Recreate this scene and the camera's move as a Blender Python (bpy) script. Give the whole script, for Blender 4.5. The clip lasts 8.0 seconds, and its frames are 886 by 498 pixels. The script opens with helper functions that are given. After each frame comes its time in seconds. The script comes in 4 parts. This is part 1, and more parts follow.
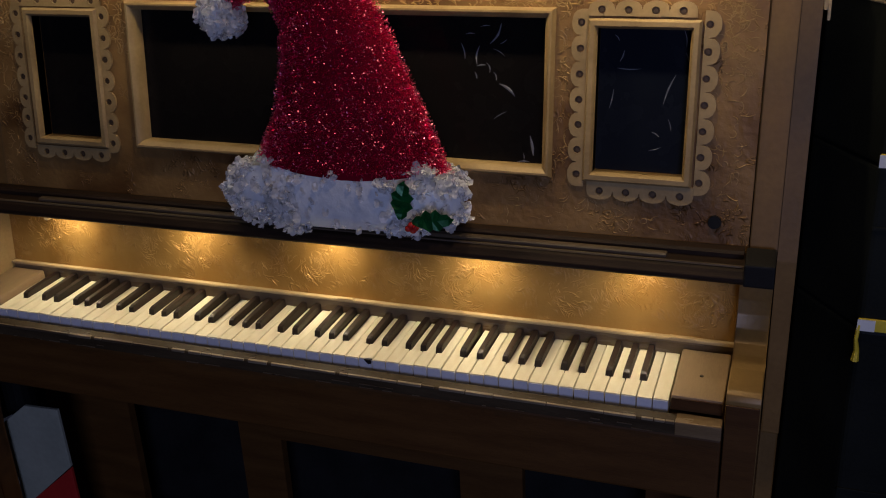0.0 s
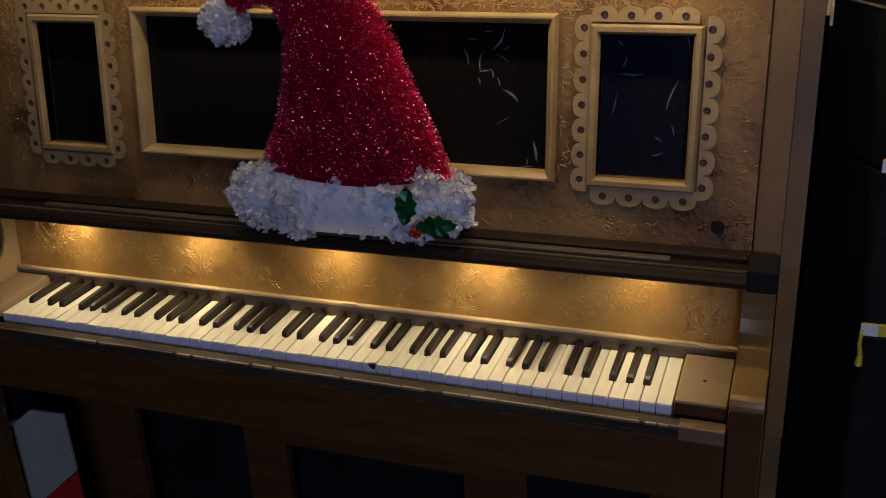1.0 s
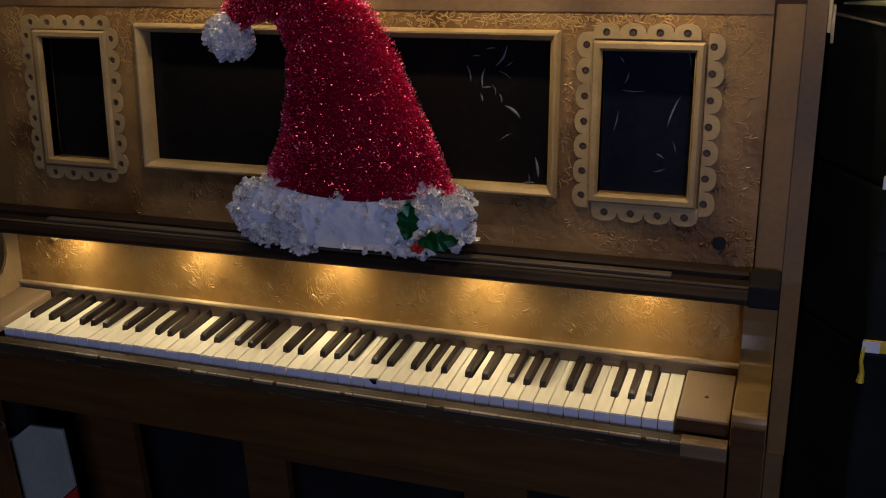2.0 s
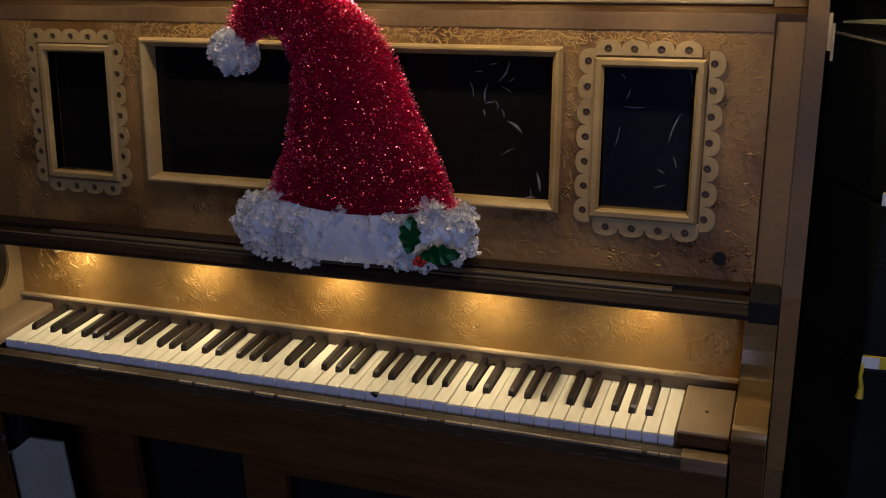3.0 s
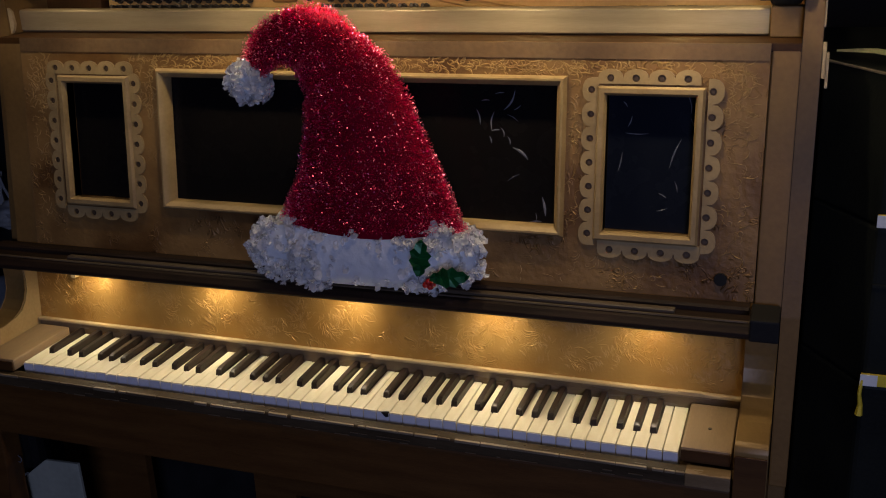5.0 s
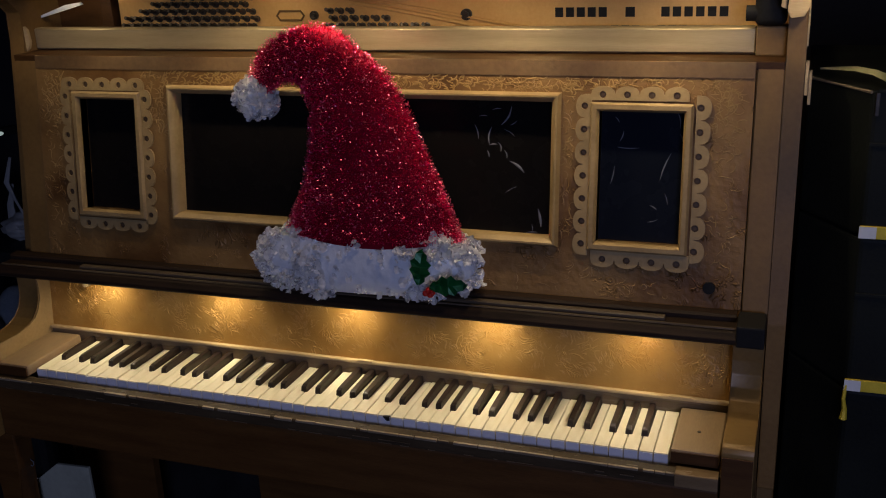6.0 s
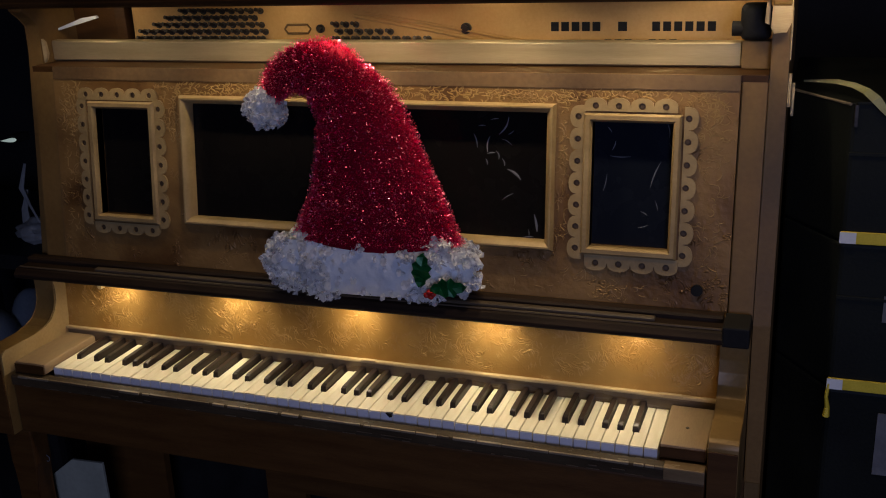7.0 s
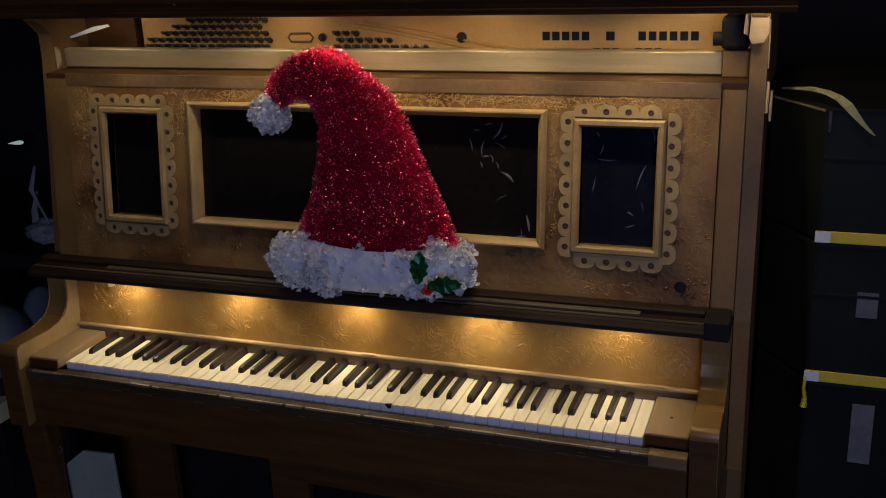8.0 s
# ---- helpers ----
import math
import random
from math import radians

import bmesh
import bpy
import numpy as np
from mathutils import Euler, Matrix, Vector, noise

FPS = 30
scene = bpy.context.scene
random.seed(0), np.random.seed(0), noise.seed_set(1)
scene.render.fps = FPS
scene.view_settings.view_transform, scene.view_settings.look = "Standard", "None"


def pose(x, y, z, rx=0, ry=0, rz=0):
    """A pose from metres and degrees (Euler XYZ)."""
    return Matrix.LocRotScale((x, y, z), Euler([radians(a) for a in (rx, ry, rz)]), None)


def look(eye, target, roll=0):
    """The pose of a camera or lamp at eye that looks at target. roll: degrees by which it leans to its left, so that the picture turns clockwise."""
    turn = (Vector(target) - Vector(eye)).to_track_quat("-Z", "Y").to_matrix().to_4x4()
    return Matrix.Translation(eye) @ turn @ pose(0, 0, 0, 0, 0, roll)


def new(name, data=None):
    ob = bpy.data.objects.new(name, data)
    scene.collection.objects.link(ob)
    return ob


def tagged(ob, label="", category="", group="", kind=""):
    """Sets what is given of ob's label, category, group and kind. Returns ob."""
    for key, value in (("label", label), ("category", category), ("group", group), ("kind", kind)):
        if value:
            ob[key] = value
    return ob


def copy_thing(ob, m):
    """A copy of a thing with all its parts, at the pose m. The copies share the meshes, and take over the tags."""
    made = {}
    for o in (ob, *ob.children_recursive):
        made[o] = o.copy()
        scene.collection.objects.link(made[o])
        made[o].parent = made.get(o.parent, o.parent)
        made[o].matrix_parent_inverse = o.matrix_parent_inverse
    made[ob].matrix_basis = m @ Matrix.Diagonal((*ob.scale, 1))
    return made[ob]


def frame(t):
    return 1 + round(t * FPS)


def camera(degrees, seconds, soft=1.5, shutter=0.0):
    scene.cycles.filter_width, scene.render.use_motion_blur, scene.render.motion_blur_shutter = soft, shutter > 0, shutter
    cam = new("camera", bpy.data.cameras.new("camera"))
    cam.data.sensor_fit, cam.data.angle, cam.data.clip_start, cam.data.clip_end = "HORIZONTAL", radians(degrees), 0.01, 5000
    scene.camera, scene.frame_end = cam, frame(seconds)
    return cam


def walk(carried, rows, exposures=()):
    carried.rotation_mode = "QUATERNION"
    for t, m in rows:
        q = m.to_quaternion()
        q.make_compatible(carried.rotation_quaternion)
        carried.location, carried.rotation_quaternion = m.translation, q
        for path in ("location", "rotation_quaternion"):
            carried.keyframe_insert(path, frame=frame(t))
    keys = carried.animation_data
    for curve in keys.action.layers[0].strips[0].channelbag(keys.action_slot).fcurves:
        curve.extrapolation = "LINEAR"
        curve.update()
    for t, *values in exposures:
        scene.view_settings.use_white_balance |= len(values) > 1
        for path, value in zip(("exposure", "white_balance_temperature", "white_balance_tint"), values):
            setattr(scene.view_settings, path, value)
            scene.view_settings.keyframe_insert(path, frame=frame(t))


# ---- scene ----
cam = camera(47.7, 8.0, soft=1.1)
PATH = [
    (0, (0.743, -1.280, 1.540), (0.109, 0.441, 0.743), -2.7),
    (0.5, (0.743, -1.283, 1.540), (0.106, 0.439, 0.748), -2.7),
    (1, (0.746, -1.281, 1.546), (0.102, 0.439, 0.753), -2.9),
    (1.5, (0.745, -1.284, 1.541), (0.099, 0.444, 0.767), -2.8),
    (3, (0.741, -1.301, 1.534), (0.096, 0.450, 0.816), -2.2),
    (3.5, (0.737, -1.310, 1.533), (0.096, 0.450, 0.831), -2.1),
    (4, (0.737, -1.320, 1.536), (0.095, 0.443, 0.844), -2.2),
    (4.5, (0.738, -1.329, 1.541), (0.092, 0.436, 0.859), -2.4),
    (6, (0.773, -1.405, 1.562), (0.113, 0.370, 0.918), -2.5),
    (6.5, (0.785, -1.433, 1.573), (0.124, 0.343, 0.935), -2.4),
    (7, (0.806, -1.472, 1.585), (0.137, 0.302, 0.951), -2.5),
    (7.5, (0.820, -1.504, 1.593), (0.151, 0.272, 0.961), -2.5),
    (8, (0.840, -1.551, 1.610), (0.173, 0.225, 0.977), -2.5),
]
walk(cam, [(t, look(eye, target, roll)) for t, eye, target, roll in PATH])

# ---- light ----
world = bpy.data.worlds.new("room_dark")
world.use_nodes = True
scene.world = world
world.node_tree.nodes["Background"].inputs[0].default_value = (0.35, 0.5, 1.0, 1)
world.node_tree.nodes["Background"].inputs[1].default_value = 0.001
scene.view_settings.exposure = 0.0

SHELF_LED = (1.50, (1.0, 0.85, 0.60))
LID_LED = (2.45, (1.0, 0.80, 0.52))
COOL_FILL = (43.0, (0.46, 0.535, 1.0))
WARM_FILL = (4.4, (1.0, 0.74, 0.48))
LED_X = (-0.532, -0.257, 0.013, 0.285, 0.544)
LID_X = (-0.483, -0.217, 0.043, 0.306, 0.557)
LED_WEAR = {0.285: 0.9, 0.544: 0.72}
LID_WEAR = {-0.483: 0.42, -0.217: 0.75, 0.306: 0.95, 0.557: 0.92}


def lamp(name, kind, m, watts, colour, size=0.01, spot=None):
    d = bpy.data.lights.new(name, kind)
    d.energy, d.color = watts, colour
    if kind == "AREA":
        d.shape, d.size, d.size_y = "RECTANGLE", size[0], size[1]
    else:
        d.shadow_soft_size = size
    if spot:
        d.spot_size, d.spot_blend = radians(spot), 0.9
    ob = new(name, d)
    ob.matrix_world = m
    return ob


for lx in LED_X:
    lamp("shelf_led_light", "SPOT", look((lx, 0.116, 0.898), (lx, 0.098, 0.70)), SHELF_LED[0] * LED_WEAR.get(lx, 1.0), SHELF_LED[1], 0.006, 176)
for lx in LID_X:
    lamp("lid_led_light", "SPOT", look((lx, 0.112, 1.450), (lx, 0.165, 1.24)), LID_LED[0] * LID_WEAR.get(lx, 1.0), LID_LED[1], 0.008, 150)
lamp("lid_led_light", "SPOT", look((-0.70, 0.112, 1.448), (-0.70, 0.130, 1.25)), LID_LED[0] * 0.12, LID_LED[1], 0.008, 150)
lamp("lid_led_light", "SPOT", look((0.785, 0.112, 1.450), (0.762, 0.20, 1.40)), LID_LED[0] * 0.22, LID_LED[1], 0.008, 150)
for lx in (-0.61, -0.20, 0.226, 0.66):
    lamp("inner_led_light", "SPOT", look((lx, 0.225, 1.452), (lx, 0.34, 1.37)), 0.24, LID_LED[1], 0.02, 160)
# cool fill from behind the camera; its window is made up
lamp("window_light", "AREA", look((2.0, -4.1, 1.75), (0.1, 0.1, 0.9)), COOL_FILL[0], COOL_FILL[1], (1.1, 1.1))
# added warm fill from above, lights the tops and gives the tinsel sparkle
lamp("ceiling_light_glow", "AREA", look((0.8, -0.45, 2.62), (0.65, -0.2, 0)), WARM_FILL[0], WARM_FILL[1], (0.14, 0.14))


# ---- materials ----
def nodes_of(name):
    m = bpy.data.materials.new(name)
    m.use_nodes = True
    return m, m.node_tree.nodes, m.node_tree.links, m.node_tree.nodes["Principled BSDF"]


def mat(name, a, b, rough=0.5, metal=0.0, scale=9.0, fine=120.0, bump=0.15, stretch=(1, 1, 1), coat=0.0, vary=0.0, trans=0.0, spec=0.5):
    m, n, l, p = nodes_of(name)
    tc = n.new("ShaderNodeTexCoord")
    mp = n.new("ShaderNodeMapping")
    mp.inputs["Scale"].default_value = stretch
    l.new(tc.outputs["Object"], mp.inputs["Vector"])
    big, small = n.new("ShaderNodeTexNoise"), n.new("ShaderNodeTexNoise")
    for t, s, d in ((big, scale, 5), (small, fine, 4)):
        t.inputs["Scale"].default_value, t.inputs["Detail"].default_value = s, d
        l.new(mp.outputs[0], t.inputs["Vector"])
    mix = n.new("ShaderNodeMath")
    mix.operation = "MULTIPLY_ADD"
    l.new(small.outputs["Fac"], mix.inputs[0])
    mix.inputs[1].default_value = 0.45
    l.new(big.outputs["Fac"], mix.inputs[2])
    ramp = n.new("ShaderNodeMapRange")
    ramp.inputs["From Min"].default_value, ramp.inputs["From Max"].default_value = 0.48, 1.0
    l.new(mix.outputs[0], ramp.inputs["Value"])
    col = n.new("ShaderNodeMix")
    col.data_type = "RGBA"
    col.inputs["A"].default_value, col.inputs["B"].default_value = (*a, 1), (*b, 1)
    l.new(ramp.outputs[0], col.inputs["Factor"])
    out = col.outputs["Result"]
    if vary:
        info, hsv, mr = n.new("ShaderNodeObjectInfo"), n.new("ShaderNodeHueSaturation"), n.new("ShaderNodeMapRange")
        mr.inputs["To Min"].default_value, mr.inputs["To Max"].default_value = 1 - vary, 1 + vary
        l.new(info.outputs["Random"], mr.inputs["Value"])
        l.new(mr.outputs[0], hsv.inputs["Value"])
        l.new(out, hsv.inputs["Color"])
        out = hsv.outputs[0]
    l.new(out, p.inputs["Base Color"])
    rr = n.new("ShaderNodeMapRange")
    rr.inputs["To Min"].default_value, rr.inputs["To Max"].default_value = max(0.02, rough - 0.12), min(1, rough + 0.12)
    l.new(big.outputs["Fac"], rr.inputs["Value"])
    l.new(rr.outputs[0], p.inputs["Roughness"])
    p.inputs["Metallic"].default_value = metal
    p.inputs["Coat Weight"].default_value = coat
    p.inputs["Specular IOR Level"].default_value = spec
    p.inputs["Transmission Weight"].default_value = trans
    if bump:
        bp = n.new("ShaderNodeBump")
        bp.inputs["Strength"].default_value, bp.inputs["Distance"].default_value = bump, 0.002
        l.new(small.outputs["Fac"], bp.inputs["Height"])
        l.new(bp.outputs[0], p.inputs["Normal"])
    return m


def relief(name, a, b, rough, metal, scale, strength, depth, cover, turns, grit, rough_part):
    """Gold paint over a pressed covering: short raised strings in patches, dirt in the hollows."""
    m, n, l, p = nodes_of(name)
    tc = n.new("ShaderNodeTexCoord")
    strings, patch, grain, wear = (n.new("ShaderNodeTexNoise") for _ in range(4))
    for t, s, d, w in ((strings, scale, 1.0, 0.9), (patch, 13.0, 2, 0.6), (grain, grit, 4, 0), (wear, 7, 6, 0.3)):
        t.inputs["Scale"].default_value, t.inputs["Detail"].default_value, t.inputs["Distortion"].default_value = s, d, w
        l.new(tc.outputs["Object"], t.inputs["Vector"])
    off = n.new("ShaderNodeMath")
    off.operation = "MULTIPLY"
    l.new(strings.outputs["Fac"], off.inputs[0])
    off.inputs[1].default_value = turns
    ab = n.new("ShaderNodeMath")
    ab.operation = "PINGPONG"
    l.new(off.outputs[0], ab.inputs[0])
    ab.inputs[1].default_value = 0.5
    ridge = n.new("ShaderNodeMapRange")
    ridge.interpolation_type = "SMOOTHSTEP"
    ridge.inputs["From Min"].default_value, ridge.inputs["From Max"].default_value = 0.26, 0.03
    l.new(ab.outputs[0], ridge.inputs["Value"])
    mask = n.new("ShaderNodeMapRange")
    mask.interpolation_type = "SMOOTHSTEP"
    mask.inputs["From Min"].default_value, mask.inputs["From Max"].default_value = cover, cover + 0.14
    l.new(patch.outputs["Fac"], mask.inputs["Value"])
    gaps, broken, cut = n.new("ShaderNodeTexNoise"), n.new("ShaderNodeMapRange"), n.new("ShaderNodeMath")
    gaps.inputs["Scale"].default_value, gaps.inputs["Detail"].default_value = 48, 2
    l.new(tc.outputs["Object"], gaps.inputs["Vector"])
    broken.interpolation_type = "SMOOTHSTEP"
    broken.inputs["From Min"].default_value, broken.inputs["From Max"].default_value = 0.42, 0.58
    l.new(gaps.outputs["Fac"], broken.inputs["Value"])
    cut.operation = "MULTIPLY"
    l.new(ridge.outputs[0], cut.inputs[0])
    l.new(broken.outputs[0], cut.inputs[1])
    high = n.new("ShaderNodeMath")
    high.operation = "MULTIPLY"
    l.new(cut.outputs[0], high.inputs[0])
    l.new(mask.outputs[0], high.inputs[1])
    both = n.new("ShaderNodeMath")
    both.operation = "MULTIPLY_ADD"
    l.new(grain.outputs["Fac"], both.inputs[0])
    both.inputs[1].default_value = rough_part
    l.new(high.outputs[0], both.inputs[2])
    bp = n.new("ShaderNodeBump")
    bp.inputs["Strength"].default_value, bp.inputs["Distance"].default_value = strength, depth
    l.new(both.outputs[0], bp.inputs["Height"])
    l.new(bp.outputs[0], p.inputs["Normal"])
    ramp = n.new("ShaderNodeMapRange")
    ramp.inputs["From Min"].default_value, ramp.inputs["From Max"].default_value = 0.35, 0.68
    l.new(wear.outputs["Fac"], ramp.inputs["Value"])
    col = n.new("ShaderNodeMix")
    col.data_type = "RGBA"
    col.inputs["A"].default_value, col.inputs["B"].default_value = (*a, 1), (*b, 1)
    l.new(ramp.outputs[0], col.inputs["Factor"])
    l.new(col.outputs["Result"], p.inputs["Base Color"])
    rr = n.new("ShaderNodeMapRange")
    rr.inputs["To Min"].default_value, rr.inputs["To Max"].default_value = rough - 0.1, rough + 0.15
    l.new(wear.outputs["Fac"], rr.inputs["Value"])
    l.new(rr.outputs[0], p.inputs["Roughness"])
    p.inputs["Metallic"].default_value = metal
    return m


GOLD_FALL = relief("gold_relief_fine", (0.29, 0.146, 0.030), (0.46, 0.265, 0.070), 0.42, 0.35, 18, 0.8, 0.0026, 0.50, 29, 230, 0.25)
GOLD_PANEL = relief("gold_relief_panel", (0.125, 0.054, 0.013), (0.36, 0.200, 0.060), 0.48, 0.25, 40, 0.9, 0.0026, 0.50, 9, 95, 0.6)
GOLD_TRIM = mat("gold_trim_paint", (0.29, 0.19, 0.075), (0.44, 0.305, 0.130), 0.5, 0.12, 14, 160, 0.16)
GOLD_SCROLL = mat("gold_plaster_scroll", (0.28, 0.155, 0.044), (0.44, 0.27, 0.085), 0.5, 0.2, 14, 160, 0.12)
SLIP_WOOD = mat("scuffed_brown_slip", (0.030, 0.019, 0.009), (0.072, 0.050, 0.026), 0.6, 0.0, 7, 90, 0.2, stretch=(1, 6, 6), spec=0.2)
ARM_WOOD = mat("dull_gold_arm", (0.20, 0.112, 0.030), (0.29, 0.175, 0.055), 0.42, 0.2, 7, 120, 0.2)
GOLD_RAIL = mat("brushed_gold_rail", (0.43, 0.33, 0.175), (0.56, 0.44, 0.25), 0.36, 0.5, 6, 60, 0.08, stretch=(1, 8, 14))
GOLD_WOOD = mat("gold_painted_wood", (0.165, 0.086, 0.022), (0.245, 0.138, 0.038), 0.55, 0.1, 7, 120, 0.2)
SHELF_WOOD = mat("blackened_shelf_wood", (0.012, 0.007, 0.0045), (0.034, 0.019, 0.011), 0.6, 0.0, 6, 80, 0.2, stretch=(1, 7, 9), spec=0.18)
LEDGE_WOOD = mat("rubbed_ledge_wood", (0.05, 0.034, 0.02), (0.13, 0.095, 0.058), 0.5, 0.0, 6, 80, 0.2, stretch=(1, 7, 9))
DARK_WOOD = mat("dark_varnished_wood", (0.034, 0.013, 0.003), (0.086, 0.037, 0.009), 0.52, 0.0, 5, 70, 0.12, stretch=(1, 6, 10), spec=0.25)
BROWN_WOOD = mat("brown_varnished_wood", (0.060, 0.023, 0.004), (0.104, 0.044, 0.008), 0.58, 0.0, 5, 60, 0.14, stretch=(1, 5, 9), spec=0.3)
HEADER_PAINT = mat("rubbed_brown_gold", (0.095, 0.050, 0.020), (0.18, 0.105, 0.042), 0.55, 0.1, 12, 110, 0.5)
RAW_WOOD = mat("worn_tan_wood", (0.22, 0.145, 0.075), (0.32, 0.22, 0.12), 0.5, 0.0, 6, 90, 0.12, stretch=(7, 1, 7))
STRIP_WOOD = mat("pale_moulding_wood", (0.42, 0.29, 0.135), (0.57, 0.43, 0.23), 0.45, 0.1, 8, 90, 0.1, stretch=(1, 8, 8))
SCUFF_WOOD = mat("scuffed_bare_wood", (0.15, 0.115, 0.07), (0.30, 0.24, 0.155), 0.55, 0.0, 20, 160, 0.2, stretch=(1, 6, 6))
BOARD_WOOD = mat("dull_brown_board", (0.16, 0.105, 0.052), (0.25, 0.17, 0.088), 0.28, 0.0, 6, 90, 0.08, stretch=(1, 7, 7))
IVORY = mat("aged_ivory", (0.74, 0.67, 0.47), (0.84, 0.78, 0.60), 0.36, 0.0, 20, 240, 0.04, stretch=(6, 1, 1), vary=0.05)
# part of the cool light on the key fronts is put into this bluish white
FRONT = mat("key_front_celluloid", (0.58, 0.61, 0.69), (0.69, 0.71, 0.77), 0.4, 0.0, 40, 200, 0.05, vary=0.06)
EBONY = mat("worn_ebony", (0.009, 0.005, 0.0038), (0.034, 0.019, 0.013), 0.44, 0.0, 25, 200, 0.12, stretch=(8, 1, 8), vary=0.25, spec=0.4)
PLATE = mat("cast_gold_plate", (0.54, 0.30, 0.085), (0.66, 0.40, 0.14), 0.45, 0.35, 10, 200, 0.15)
STEEL = mat("blued_steel", (0.035, 0.030, 0.026), (0.10, 0.085, 0.07), 0.45, 0.8, 30, 200, 0.05)
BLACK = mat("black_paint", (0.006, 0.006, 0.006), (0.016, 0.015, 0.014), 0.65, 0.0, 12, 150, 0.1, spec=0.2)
RIVET = mat("dull_bronze_rivet", (0.05, 0.029, 0.014), (0.13, 0.08, 0.042), 0.55, 0.3, 60, 200, 0.1)
CASE = mat("black_case_laminate", (0.006, 0.0072, 0.006), (0.014, 0.016, 0.013), 0.55, 0.0, 6, 180, 0.2, spec=0.12)
YELLOW = mat("yellow_webbing", (0.62, 0.46, 0.02), (0.78, 0.60, 0.05), 0.6, 0.0, 20, 300, 0.2)
PALE_STRAP = mat("pale_green_ribbon", (0.55, 0.55, 0.24), (0.72, 0.70, 0.40), 0.6, 0.0, 20, 200, 0.15)
LABEL = mat("grey_paper_label", (0.10, 0.10, 0.105), (0.16, 0.16, 0.165), 0.7, 0.0, 30, 200, 0.05)
WHITE_TAPE = mat("white_tape", (0.70, 0.72, 0.70), (0.80, 0.81, 0.79), 0.6, 0.0, 30, 200, 0.05)
TINSEL = mat("red_tinsel_foil", (0.50, 0.001, 0.045), (0.92, 0.006, 0.125), 0.30, 0.5, 30, 300, 0.0, spec=0.1)
# paler than the tinsel: its highlights are put into this pink
FLAKE = mat("pink_foil_glint", (0.92, 0.05, 0.18), (1.0, 0.30, 0.46), 0.34, 1.0, 30, 300, 0.0)
RED_CORE = mat("dark_red_core", (0.13, 0.0006, 0.010), (0.21, 0.0012, 0.017), 0.8, 0.0, 30, 200, 0.2, spec=0.05)
CHIP = mat("white_plastic_chip", (0.90, 0.89, 0.88), (0.95, 0.94, 0.92), 0.3, 0.0, 40, 200, 0.0, trans=0.55)
BRIM = mat("white_brim_core", (0.62, 0.65, 0.68), (0.80, 0.82, 0.83), 0.32, 0.0, 30, 75, 1.0)
LEAF = mat("green_foil_leaf", (0.005, 0.105, 0.028), (0.018, 0.21, 0.06), 0.32, 0.2, 50, 200, 0.15)
BERRY = mat("red_berry", (0.35, 0.01, 0.01), (0.6, 0.03, 0.02), 0.25, 0.0, 40, 200, 0.0)
FLOOR = mat("dark_plank_floor", (0.03, 0.02, 0.014), (0.07, 0.045, 0.03), 0.45, 0.0, 4, 60, 0.2, stretch=(1, 8, 1))
WALL = mat("charcoal_wall_paint", (0.010, 0.010, 0.011), (0.018, 0.018, 0.020), 0.85, 0.0, 3, 90, 0.2, spec=0.1)
CEIL = mat("dark_ceiling_paint", (0.022, 0.022, 0.024), (0.04, 0.04, 0.043), 0.85, 0.0, 3, 90, 0.2)
PALE_CARD = mat("pale_blue_card", (0.28, 0.29, 0.22), (0.38, 0.39, 0.30), 0.7, 0.0, 10, 90, 0.1)
RED_CARD = mat("red_card", (0.35, 0.012, 0.010), (0.48, 0.02, 0.015), 0.6, 0.0, 10, 90, 0.1)
CLOTH = mat("blue_grey_cloth", (0.08, 0.10, 0.12), (0.14, 0.17, 0.20), 0.9, 0.0, 10, 200, 0.4)
WHITE_CLOTH = mat("white_plastic_bag", (0.20, 0.20, 0.19), (0.30, 0.30, 0.28), 0.5, 0.0, 12, 60, 0.5)
SCRATCH = mat("scratched_glass_mark", (0.09, 0.09, 0.10), (0.22, 0.22, 0.23), 0.6, 0.0, 60, 200, 0.0)


def glass(name, tint):
    m, n, l, p = nodes_of(name)
    p.inputs["Base Color"].default_value = (*tint, 1)
    p.inputs["Roughness"].default_value = 0.07
    p.inputs["Specular IOR Level"].default_value = 0.12
    tc, no = n.new("ShaderNodeTexCoord"), n.new("ShaderNodeTexNoise")
    no.inputs["Scale"].default_value, no.inputs["Detail"].default_value = 22, 6
    l.new(tc.outputs["Object"], no.inputs["Vector"])
    mr = n.new("ShaderNodeMapRange")
    mr.inputs["To Min"].default_value, mr.inputs["To Max"].default_value = 0.16, 0.36
    l.new(no.outputs["Fac"], mr.inputs["Value"])
    l.new(mr.outputs[0], p.inputs["Roughness"])
    return m


GLASS = glass("smoked_black_glass", (0.007, 0.006, 0.0055))
# the right pane's cool reflection is put into a bluish base colour
REFLECT_GLASS = glass("smoked_blue_glass", (0.007, 0.009, 0.015))


def glow(name, colour, strength):
    m, n, l, p = nodes_of(name)
    p.inputs["Emission Color"].default_value = (*colour, 1)
    p.inputs["Emission Strength"].default_value = strength
    return m


LED_GLOW = glow("warm_led_lens", (1.0, 0.72, 0.38), 6.0)
# emission for a reflected highlight at the far left, no lamp
HIGHLIGHT_GLOW = glow("pale_lamp_glow", (0.75, 0.95, 0.85), 0.3)


